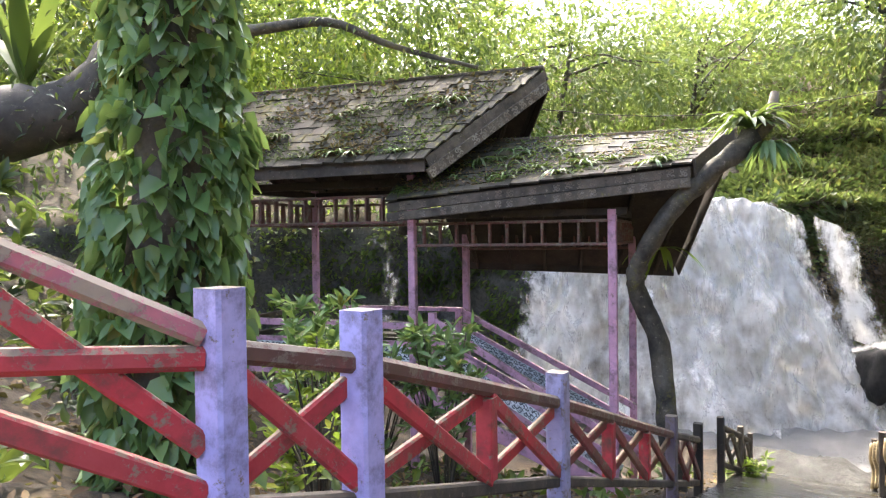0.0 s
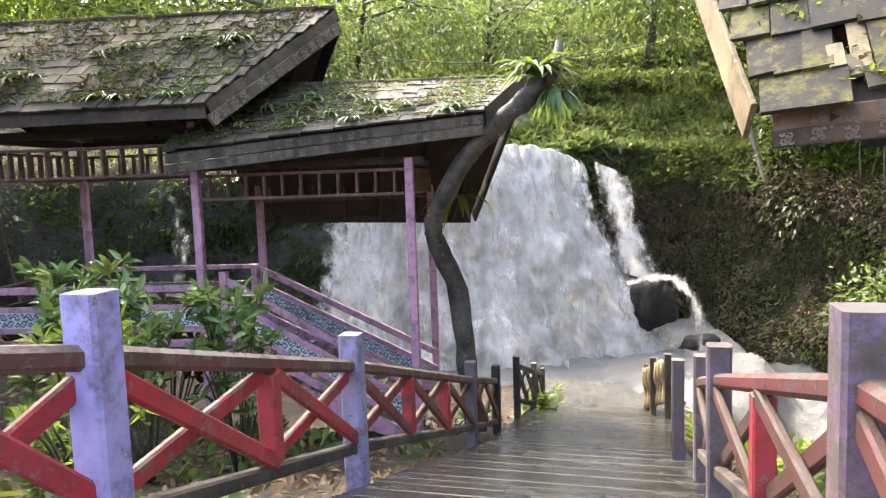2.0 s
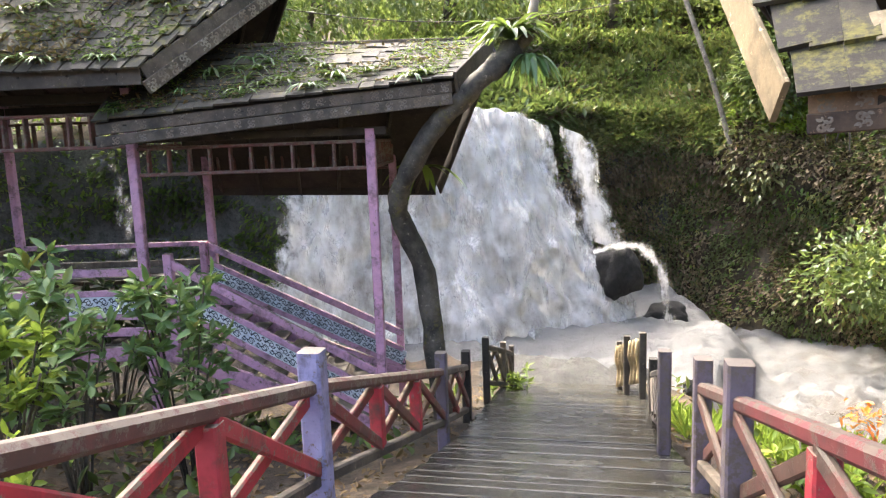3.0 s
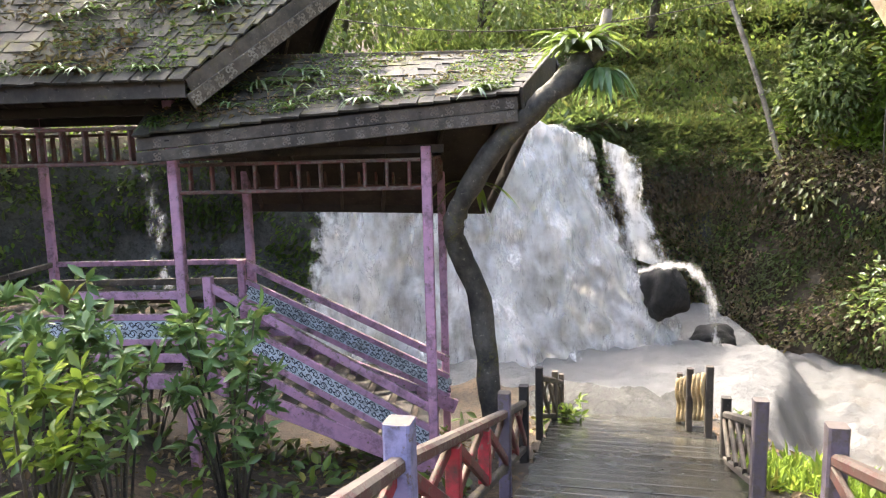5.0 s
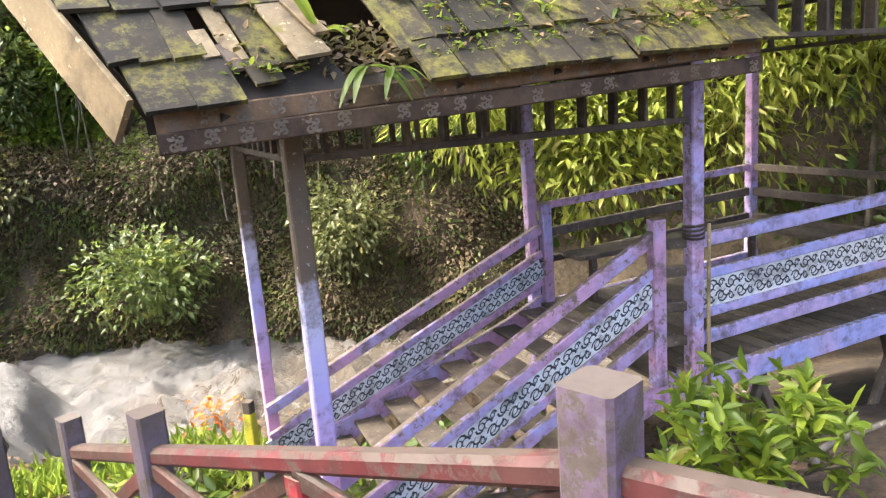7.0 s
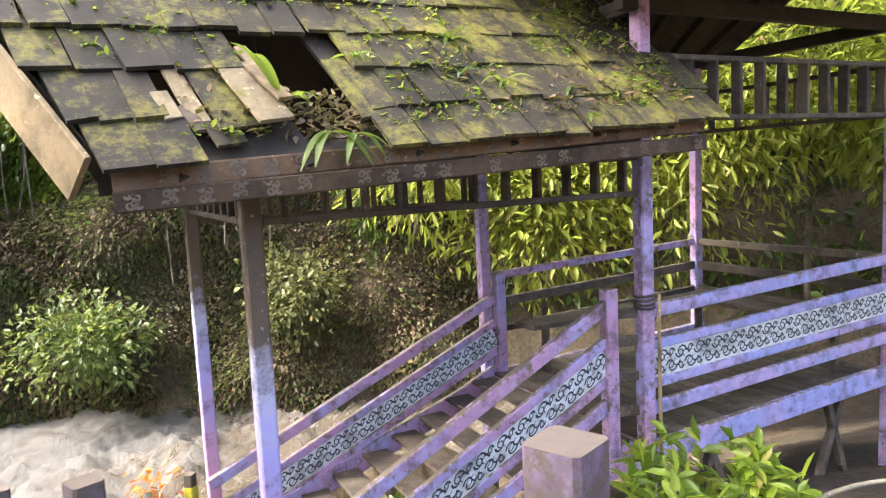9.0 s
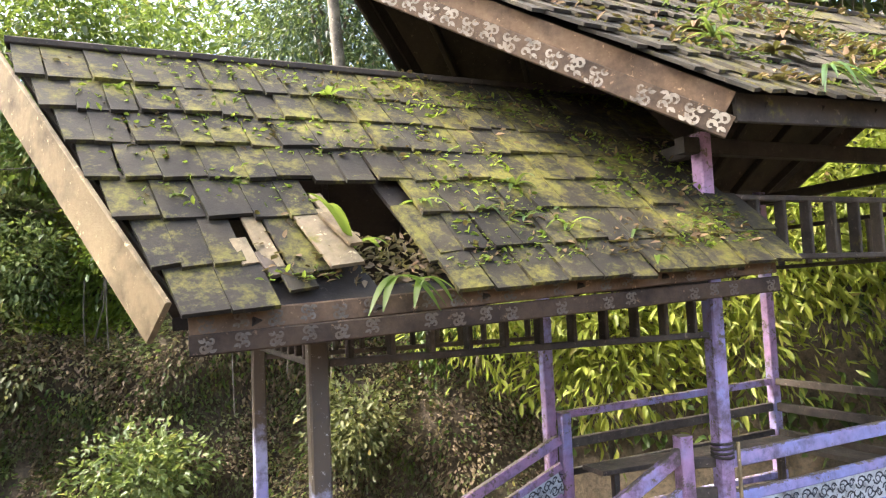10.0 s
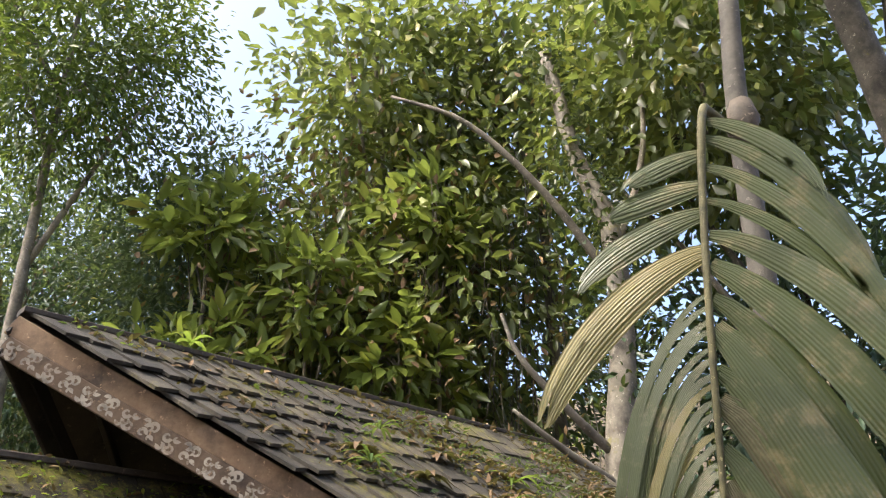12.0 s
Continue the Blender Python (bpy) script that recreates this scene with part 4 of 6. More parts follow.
T = railing("worn red brown railing with faded lilac posts", list(zip(RIGHT, (0.15, 0.15, 0.137, 0.12), (LILAC, GREYPINK, GREYPOST, GREYPOST))))
rail_panel(T, RIGHT[0], RIGHT[1], "xx", (REDBROWN, BROWN))
rail_panel(T, RIGHT[1], RIGHT[2], "xx", (REDBROWN, BROWN), mid=True)
rail_panel(T, RIGHT[2], RIGHT[3], "x", (BROWN, BROWN))
T = railing("grey lattice railing beside the lower boardwalk", list(zip(RIGHT_LOW, (0.12, 0.11), (GREYPOST, DARKPOST))))
rail_panel(T, RIGHT_LOW[0], RIGHT_LOW[1], "xxxx", (OLD, OLD))
T = railing("sunlit bare wood railing of curved slats", list(zip(RIGHT_END, (0.1, 0.09, 0.08), (OLD, OLD, OLD))))
for k in (0.18, 0.42, 0.72):
    part("rail", one_beam(Vector(RIGHT_END[0]) - Z * k, Vector(RIGHT_END[2]) - Z * k, 0.04, 0.06, 0.01), NEWWOOD, T)
for i in range(7):
    u = (i + 0.5) / 7
    p = Vector(RIGHT_END[0]).lerp(Vector(RIGHT_END[2]), u) + Vector((-0.05, 0, 0))
    pts = smooth_line([p - Z * 0.75, p - Z * 0.5 + Vector((0.04, 0.03, 0)), p - Z * 0.3 - Vector((0.03, 0.02, 0)), p - Z * 0.08], 3)
    part("slat", tube(bmesh.new(), pts, [0.035] * len(pts), 8), NEWWOOD, T, smooth=True)
marker = thing("marker_post", (5.62, 5.5, -1.4), "short dark post painted yellow below its top, on the bank", "post")
part("shaft", one_beam((5.62, 5.5, -1.4), (5.62, 5.5, -0.34), 0.085, 0.085, 0.012, Vector((1, 0, 0))), DARKPOST, marker)
part("painted_band", one_beam((5.62, 5.5, -0.86), (5.62, 5.5, -0.45), 0.094, 0.094, 0.012, Vector((1, 0, 0))), YELLOW, marker, "yellow painted band")

# ---- rocks ----
gw = np.random.default_rng(11)


def boulder(name, at, r, mat, label, seed, squash=0.7):
    bm = bmesh.new()
    bmesh.ops.create_icosphere(bm, subdivisions=4, radius=1)
    for v in bm.verts:
        k = 1 + 0.28 * noise.noise(v.co * 1.3 + Vector((seed, 0, 0))) + 0.12 * noise.noise(v.co * 3.5 + Vector((0, seed, 0)))
        v.co = Vector((v.co.x * r[0], v.co.y * r[1], v.co.z * r[2])) * k + Vector(at)
    return solo(name, bm, mat, (at[0], at[1], at[2] - r[2] * 0.6), label, "rock", smooth=True)


boulder("boulder", (9.35, 17.5, -1.5), (0.56, 0.5, 0.7), WETROCK, "wet black boulder beside the waterfall", 3)
boulder("boulder", (10.6, 17.3, -2.75), (0.6, 0.45, 0.35), WETROCK, "wet dark boulder in the foam", 5)
boulder("boulder", (5.7, 12.9, -2.75), (1.5, 0.9, 0.42), ROCK, "low dark rock at the pool's edge", 7)
for i in range(26):
    x, y = 4.9 + 3.0 * gw.random(), 11.7 + 1.8 * gw.random()
    boulder("stone", (x, y, -2.62 + 0.1 * gw.random()), (gw.uniform(0.1, 0.35), gw.uniform(0.1, 0.3), gw.uniform(0.07, 0.2)), ROCK, "wet dark stone on the pool's shore", 20 + i)
def shore_at(u, v):
    q_, s_ = 10.35 + 2.9 * v, -2.0 + 3.7 * u
    x, y = CX + 0.43 * q_ + 0.903 * s_, CY + 0.903 * q_ - 0.43 * s_
    edge = min(1, 4 * min(u, 1 - u), 4 * min(v, 1 - v))
    lump = 0.16 * noise.noise(Vector((x * 1.3, y * 1.3, 2))) + 0.10 * abs(noise.noise(Vector((x * 4, y * 4, 1)))) + 0.05 * abs(noise.noise(Vector((x * 9, y * 9, 4))))
    return (x, y, max(land(x, y), -3.1) - 0.12 + edge * (0.26 + lump))


solo("gravel_bar", sheet(90, 50, shore_at), GRAVEL, (6, 12.5, -2.7), "wet grey gravel shore at the boardwalk's end", "gravel", kind="structure", smooth=True)
# water sliding round the boulder
fl = smooth_line([(8.5, 17.4, -0.95), (8.95, 17.0, -0.72), (9.45, 16.85, -0.75), (9.9, 16.8, -1.15), (10.15, 16.7, -1.75), (10.15, 16.6, -2.7)], 8)


def spill_at(u, v):
    i = min(int(v * (len(fl) - 1)), len(fl) - 2)
    p = fl[i].lerp(fl[i + 1], v * (len(fl) - 1) - i)
    d = (fl[i + 1] - fl[i]).normalized()
    n = Vector((-d.z, -0.5, d.x)).normalized()
    k = 0.42 + 0.35 * v
    return p + n * (u - 0.5) * k + Vector((0, -0.1 * math.sin(math.pi * u), 0)) * 1.2 + Vector((0.05, 0.03, 0.05)) * noise.noise(p * 3)


sheet_edges(solo("boulder_spill", sheet(12, 40, spill_at), FALL, fl[0], "white water sliding round the black boulder", "water", kind="structure", smooth=True), 12, 40, 0.7)

# ---- plants ----
gp = np.random.default_rng(21)


def cliff_samples(n, u0, u1, v0, v1):
    c, o = [], []
    uu, vv = gp.uniform(u0, u1, n), gp.uniform(v0, v1, n)
    for u, v in zip(uu, vv):
        p = Vector(cliff_at(u, v))
        a = Vector(cliff_at(min(u + 0.002, 1), v)) - p
        b = Vector(cliff_at(u, min(v + 0.01, 1))) - p
        nn = a.cross(b)
        nn = nn.normalized() if nn.length > 1e-9 else Z
        if nn.dot(Vector((5, 5, 3)) - p) < 0:
            nn = -nn
        k = noise.noise(p * 0.55)
        p = p + nn * (0.05 + 0.35 * max(0, k + 0.2) * gp.random())
        c.append(p)
        o.append(nn)
    return np.array(c), np.array(o)


def patchy(c, o, thr, scale=0.5, seed=0.0):
    keep = [i for i, p in enumerate(c) if noise.noise(Vector(p) * scale + Vector((seed, 0, 0))) > thr]
    return c[keep], o[keep]


# right bank: ivy, dead leaves and ferns on the earth
for n, u0, u1, v0, v1, size, mat, thr, seed, lab in (
        (34000, 0.365, 0.66, 0.1, 0.64, 0.15, LEAF_BANK, -0.2, 1, "small green creepers covering the bank"),
        (12000, 0.365, 0.66, 0.06, 0.62, 0.17, LEAF, -0.05, 2, "broad green creepers in patches on the bank"),
        (34000, 0.365, 0.66, 0.06, 0.64, 0.16, LEAF_BROWN, -0.15, 3, "dead brown leaves hanging on the bank"),
        (26000, 0.33, 0.72, 0.52, 1.0, 0.27, LEAF_BANK, -0.35, 4, "green undergrowth on top of the bank"),
        (16000, 0.0, 0.42, 0.45, 1.0, 0.32, LEAF_HAZE, 0.0, 5, "bright undergrowth above the waterfall"),
        (26000, 0.2, 0.46, 0.56, 1.0, 0.3, LEAF_HAZE, -0.25, 10, "green undergrowth on the slope above the fall"),
        (22000, 0.385, 0.475, 0.56, 1.0, 0.3, LEAF_BANK, -0.25, 11, "green undergrowth on the corner of the bank"),
        (9000, 0.385, 0.475, 0.5, 1.0, 0.28, LEAF_HAZE, -0.3, 12, "light undergrowth on the corner of the bank"),
        (16000, 0.34, 0.52, 0.5, 0.95, 0.2, LEAF_BANK, -0.6, 8, "green creepers over the lip of the bank"),
        (16000, 0.34, 0.5, 0.36, 0.72, 0.17, LEAF_BROWN, -0.3, 9, "dry grass and creepers over the lip of the bank"),
        # brighter leaf colour stands in for sun that misses this bank
        (9000, 0.45, 0.56, 0.40, 0.66, 0.27, LEAF_BRIGHT, -0.15, 13, "leafy creepers over the bank, brightened as if sunlit"),
        (14000, 0.0, 0.2, 0.05, 0.7, 0.22, LEAF, -0.3, 6, "dark undergrowth on the rock wall"),
        (14000, 0.66, 1.0, 0.2, 1.0, 0.35, LEAF, -0.4, 7, "green undergrowth behind the path")):
    c, o = cliff_samples(n, u0, u1, v0, v1)
    c, o = patchy(c, o, thr, 0.6, seed * 7.0)
    leaves("undergrowth", c, o, gp.uniform(0.6, 1.3, len(c)) * size, mat, label=lab, category="undergrowth", kind="stuff", seed=seed, droop=0.5)


def tree(name, at, height, crown, radii, mat, size, count, per, spread, label, lean=(0, 0), bark=None, seed=0, r=0.2, ratio=0.4, droop=0.3):
    """A tapered trunk, limbs and a loose crown of leaf clumps."""
    g = np.random.default_rng(seed + 100)
    at = Vector(at)
    T = thing(name, at, label, "tree")
    c0 = Vector(crown)
    bm = bmesh.new()
    mid = at.lerp(c0, 0.5) + Vector((lean[0], lean[1], 0))
    line = smooth_line([at, mid, c0 + Vector((0, 0, radii[2] * 0.4))], 6)
    tube(bm, line, [r * (1 - 0.75 * k / (len(line) - 1)) for k in range(len(line))], 10, 0.06, seed)
    part("trunk", bm, bark or BARK, T, smooth=True)
    for k in range(7):
        a = g.uniform(0, 6.28)
        st = line[int(len(line) * g.uniform(0.5, 0.9))]
        en = c0 + Vector((math.cos(a) * radii[0] * 0.8, math.sin(a) * radii[1] * 0.8, g.uniform(-0.4, 0.7) * radii[2]))
        pl = smooth_line([st, st.lerp(en, 0.5) + Vector((0, 0, 0.3)), en], 4)
        part("limb", tube(bmesh.new(), pl, [r * 0.38 * (1 - 0.8 * i / (len(pl) - 1)) for i in range(len(pl))], 7, 0.05, k), bark or BARK, T, smooth=True)
    p, o = clumps(g, c0, radii, int(count * 1.6), per, spread)
    leaves("crown", p, o, g.uniform(0.6, 1.25, len(p)) * size * 1.12, mat, T, at, seed=seed, ratio=ratio, droop=droop)
    return T


# trees behind the pavilion by the fall and over the pool
tree("tree", (-9, 20, 0), 9, (-7.5, 20, 8.2), (4.5, 3.5, 3.4), LEAF_BRIGHT, 0.26, 260, 26, 0.38, "tall tree with sunlit yellow green leaves", seed=1)
tree("tree", (-3, 24, 2), 9, (-2.0, 23, 7.0), (4.5, 3.2, 2.6), LEAF, 0.26, 200, 26, 0.38, "tree with sunlit feathery leaves behind the pavilion", seed=2)
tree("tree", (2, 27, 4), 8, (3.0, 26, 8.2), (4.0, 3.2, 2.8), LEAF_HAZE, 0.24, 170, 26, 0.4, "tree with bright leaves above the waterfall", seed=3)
tree("tree", (8, 31, 5), 8, (8.5, 30, 8.6), (4.0, 3.5, 2.8), LEAF_HAZE, 0.26, 130, 26, 0.45, "green tree with haze-paled leaves above the waterfall", seed=4)
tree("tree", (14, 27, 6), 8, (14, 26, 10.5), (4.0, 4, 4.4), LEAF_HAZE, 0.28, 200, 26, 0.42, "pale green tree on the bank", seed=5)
tree("tree", (17, 20, 6), 8, (16.4, 19.5, 9.6), (3.2, 3.6, 3.8), LEAF, 0.26, 220, 26, 0.4, "green tree leaning over the bank", seed=6)
tree("tree", (-15, 12, 1), 9, (-12, 12.5, 7.6), (4.0, 4, 3.0), LEAF, 0.26, 130, 26, 0.4, "dense green tree beside the path", seed=7)
tree("tree", (-8, 9.5, 0.2), 8, (-6.8, 10, 5.2), (2.6, 2.4, 2.0), LEAF, 0.2, 120, 24, 0.32, "leafy tree behind the vine trunk", seed=8)
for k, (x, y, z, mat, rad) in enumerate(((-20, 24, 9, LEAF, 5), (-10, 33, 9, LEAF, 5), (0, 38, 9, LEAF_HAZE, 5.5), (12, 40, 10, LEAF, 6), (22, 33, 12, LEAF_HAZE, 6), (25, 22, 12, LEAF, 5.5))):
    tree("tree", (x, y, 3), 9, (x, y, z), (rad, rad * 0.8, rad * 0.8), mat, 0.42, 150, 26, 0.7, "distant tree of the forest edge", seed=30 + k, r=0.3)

# trees behind the pavilion with the broken roof
tree("tree", (14.5, 8.6, 2), 12, (12.2, 8.4, 14.6), (2.6, 2.6, 3.4), LEAF, 0.17, 260, 34, 0.3, "tall fine-leaved green tree", seed=50, r=0.2, bark=PALEBARK)
tree("tree", (19, 11.5, 4), 12, (18, 11, 11.5), (3.2, 3.2, 4.4), LEAF_BLUE, 0.2, 260, 32, 0.38, "dark blue green tree", seed=51, r=0.2, bark=PALEBARK)
tree("tree", (21, 6.5, 4), 12, (20.5, 6.5, 9.0), (3.6, 3.2, 4.5), LEAF_BLUE, 0.22, 260, 32, 0.42, "dark blue green tree", seed=52, r=0.2, bark=PALEBARK)
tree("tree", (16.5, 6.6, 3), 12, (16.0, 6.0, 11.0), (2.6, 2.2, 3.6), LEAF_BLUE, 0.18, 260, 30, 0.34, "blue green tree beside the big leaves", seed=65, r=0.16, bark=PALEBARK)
tree("tree", (25, 13, 4), 12, (25, 13, 13), (4.0, 4.2, 6), LEAF_BLUE, 0.26, 220, 32, 0.5, "dark blue green tree", seed=62, r=0.25, bark=PALEBARK)
tree("tree", (17, 3.6, 3), 10, (16.2, 3.1, 9.3), (2.9, 2.7, 3.6), LEAF_BIG, 0.36, 210, 15, 0.42, "big-leaved tree with hanging creepers", seed=53, bark=PALEBARK, ratio=0.42, droop=0.5)
tree("tree", (12.2, -2.6, -1.7), 4, (11.9, -2.4, 3.0), (1.0, 1.5, 1.4), LEAF_GLOW, 0.22, 110, 18, 0.25, "leafy young tree in sunlit leaf colour behind the pavilion", seed=61, r=0.08)
tree("tree", (16, -0.2, 3), 10, (15.6, -0.1, 11.3), (2.9, 3.0, 5.5), LEAF_BIG, 0.36, 270, 15, 0.42, "big-leaved tree with hanging creepers", seed=54, bark=PALEBARK, ratio=0.42, droop=0.5)
tree("tree", (17, 1.5, 3), 12, (14.8, 1.6, 15.8), (2.8, 2.8, 2.6), LEAF_BIG, 0.36, 110, 15, 0.42, "top of a big-leaved tree", seed=66, bark=PALEBARK, ratio=0.45, droop=0.5)
tree("tree", (16.5, -2.5, 3), 12, (14.1, -2.3, 16.5), (2.6, 2.6, 2.4), LEAF_BIG, 0.36, 100, 15, 0.42, "top of a big-leaved tree", seed=67, bark=PALEBARK, ratio=0.45, droop=0.5)
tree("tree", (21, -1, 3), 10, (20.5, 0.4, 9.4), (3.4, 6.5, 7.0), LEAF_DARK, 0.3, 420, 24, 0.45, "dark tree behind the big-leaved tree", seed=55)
tree("tree", (11, -5.2, 1), 10, (10.4, -4.6, 12.2), (3.0, 3, 3.0), LEAF_BIG, 0.3, 260, 15, 0.34, "big-leaved tree reaching over the path", seed=56, ratio=0.5, droop=0.6)
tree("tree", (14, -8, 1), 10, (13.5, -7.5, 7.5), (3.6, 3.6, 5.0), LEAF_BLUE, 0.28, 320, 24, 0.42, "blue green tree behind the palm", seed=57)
tree("tree", (12.5, 5.5, 1), 5, (12.2, 5.0, 2.9), (1.5, 1.6, 1.5), LEAF_GLOW, 0.2, 120, 18, 0.26, "bamboo-leaved shrub in sunlit leaf colour behind the railing", seed=58, r=0.06, ratio=0.25, droop=0.6)
tree("tree", (13.5, 1.5, 1), 5, (13.0, 1.2, 2.8), (1.7, 2.2, 2.2), LEAF_GLOW, 0.22, 160, 18, 0.28, "bamboo-leaved shrub in sunlit leaf colour behind the railing", seed=59, r=0.06, ratio=0.25, droop=0.6)

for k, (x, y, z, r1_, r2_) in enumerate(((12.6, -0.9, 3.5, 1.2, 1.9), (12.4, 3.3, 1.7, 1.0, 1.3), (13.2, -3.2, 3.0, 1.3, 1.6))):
    tree("tree", (x + 0.4, y, -0.5), 5, (x, y, z), (r1_, r2_, 1.5), LEAF_GLOW, 0.2, 110, 18, 0.28, "yellow green shrub in sunlit leaf colour on the slope", seed=80 + k, r=0.06, ratio=0.34, droop=0.5)

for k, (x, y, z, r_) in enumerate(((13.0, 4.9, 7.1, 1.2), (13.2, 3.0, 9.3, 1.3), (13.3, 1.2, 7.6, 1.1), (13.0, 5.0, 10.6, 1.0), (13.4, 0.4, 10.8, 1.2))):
    tree("tree", (14.2, y, 2.5), 6, (x, y, z), (r_ * 0.7, r_ * 1.1, r_), LEAF_LIT, 0.46, 26, 9, 0.12, "rosettes of large leaves in sunlit colour on a bough", seed=90 + k, r=0.07, bark=PALEBARK, ratio=0.36, droop=0.2)

# unseen crowns over the path, added to block the sun
tree("tree", (-6, -3, 0.5), 12, (-2.6, 3.0, 11.0), (4.0, 4.0, 1.8), LEAF, 0.3, 80, 20, 0.5, "tall unseen tree added to shade the path", seed=60, r=0.35)
tree("tree", (9, -7, 0), 12, (4.5, -2.5, 12.6), (3.6, 3.4, 1.6), LEAF, 0.3, 120, 20, 0.5, "tall unseen tree added to shade the path", seed=61, r=0.35)

# higher unseen crowns, set along the sun's line to shade roofs and rails
tree("tree", (-8, 17, 0), 14, (-6.0, 17.6, 16.0), (4.6, 4.0, 2.0), LEAF, 0.32, 105, 22, 0.55, "tall unseen tree added to shade the pavilion", seed=63, r=0.35)
tree("tree", (-4.5, 13.2, -0.5), 14, (-2.6, 11.4, 15.6), (3.7, 3.4, 1.8), LEAF, 0.32, 150, 22, 0.5, "tall unseen tree added to shade the walkway", seed=64, r=0.35, lean=(-1.5, 0.5))

# limb across the sky, with feathery leaves
lp = smooth_line([(-4.6, 9.6, 4.7), (-3.25, 10.3, 4.98), (-2.14, 10.6, 5.15), (-1.15, 10.8, 4.8), (0.13, 10.9, 4.45)], 5)
limb = thing("hanging_limb", lp[0], "dark limb with feathery green leaves", "branch")
part("limb", tube(bmesh.new(), lp, [0.11 - 0.08 * k / (len(lp) - 1) for k in range(len(lp))], 8, 0.05), BARK, limb, smooth=True)
p, o = clumps(gp, (-1.6, 11.0, 5.5), (2.6, 0.8, 0.7), 90, 26, 0.24)
leaves("foliage", p, o, gp.uniform(0.5, 1.1, len(p)) * 0.15, LEAF, limb, lp[0], seed=9)

# vine-clad trunk
VT = Vector((-1.62, 4.1, 0.0))
vine = thing("vine_tree", VT, "thick trunk wrapped in heart-shaped vine leaves", "tree")
vl = smooth_line([(-1.66, 4.06, 0.1), (-1.58, 4.1, 1.2), (-1.5, 4.15, 2.2), (-1.47, 4.16, 3.4), (-1.6, 4.2, 5.2), (-2.0, 4.0, 8.0), (-2.4, 3.4, 10.5)], 6)
part("trunk", tube(bmesh.new(), vl, [0.27 - 0.004 * k for k in range(len(vl))], 16, 0.08), BARK, vine, smooth=True)
cs, os_ = [], []
for k in range(3600):
    z = gp.uniform(0.15, 4.6)
    a = gp.uniform(0, 6.28)
    i = min(range(len(vl)), key=lambda j: abs(vl[j].z - z))
    wide = 0.32 + 0.14 * noise.noise(Vector((a, z * 1.1, 0))) + (0.09 if 1.0 < z < 2.6 else 0)
    cs.append((vl[i].x + math.cos(a) * wide, vl[i].y + math.sin(a) * wide, z + 0.08))
    os_.append((math.cos(a) * 0.45, math.sin(a) * 0.45, -0.8))
leaves("vine_leaves", np.array(cs), np.array(os_), gp.uniform(0.09, 0.19, len(cs)), LEAF_VINE, vine, VT, seed=3, ratio=0.74, heart=True, droop=0.35, label="heart-shaped green vine leaves")


def blades(at, n, length, width, rise, seed, spread=1.0, droop=1.0, way=None):
    """Arching strap leaves or fronds round a crown."""
    rnd = random.Random(seed)
    at = Vector(at)
    for k in range(n):
        a = k * 2.4 + rnd.uniform(-0.4, 0.4)
        d = Vector((math.cos(a), math.sin(a), 0))
        if way:
            d = (d * 0.6 + Vector(way)).normalized()
        L = length * rnd.uniform(0.6, 1.1)
        up = rise * rnd.uniform(0.6, 1.2)
        sd_ = d.cross(Z).normalized()
        prev = None
        bm = bmesh.new()
        for i in range(9):
            u = i / 8
            p = at + d * L * u * spread + Z * (up * L * u - droop * L * u * u * 0.9)
            w = width * math.sin(math.pi * (0.1 + 0.88 * u)) ** 0.7
            row = [bm.verts.new(p - sd_ * w + Z * 0.25 * w), bm.verts.new(p - Z * 0.15 * w), bm.verts.new(p + sd_ * w + Z * 0.25 * w)]
            if prev:
                for q in range(2):
                    bm.faces.new((prev[q], prev[q + 1], row[q + 1], row[q]))
            prev = row
        yield bm


def fern(name, at, n, length, width, mat, label, rise=0.9, seed=0, spread=1.0, droop=1.0, way=None, group=""):
    T = thing(name, at, label, "fern", group)
    for bm in blades(at, n, length, width, rise, seed, spread, droop, way):
        part("frond", bm, mat, T, smooth=True)
    return T


# bird's-nest ferns and the branch they sit on
nb = smooth_line([(-3.6, 3.9, 2.55), (-2.6, 4.2, 2.62), (-2.1, 4.25, 2.75), (-1.7, 4.2, 3.2)], 5)
branch = solo("mossy_branch", tube(bmesh.new(), nb, [0.24, 0.25, 0.25, 0.24, 0.23, 0.22, 0.22, 0.21, 0.2, 0.19, 0.18, 0.17, 0.16, 0.15, 0.14, 0.14][: len(nb)], 10, 0.12), BARK, nb[0], "thick dark mossy branch holding a nest fern", "branch", smooth=True)
fern("nest_fern", (-2.5, 4.25, 2.85), 13, 0.8, 0.06, LEAF, "bird's-nest fern with broad upright fronds", 1.25, 4, 0.5, 0.35)

mc = np.array([tuple(nb[int(gp.uniform(0, len(nb)))] + Vector((gp.normal(0, 0.17), gp.normal(0, 0.17), gp.normal(0, 0.17)))) for _ in range(900)])
leaves("moss_tufts", mc, gp.normal(0, 1, mc.shape), gp.uniform(0.03, 0.1, len(mc)), LEAF_DARK, label="dark moss and rootlets on the branch", category="moss", kind="stuff", seed=91, ratio=0.25, droop=0.5)

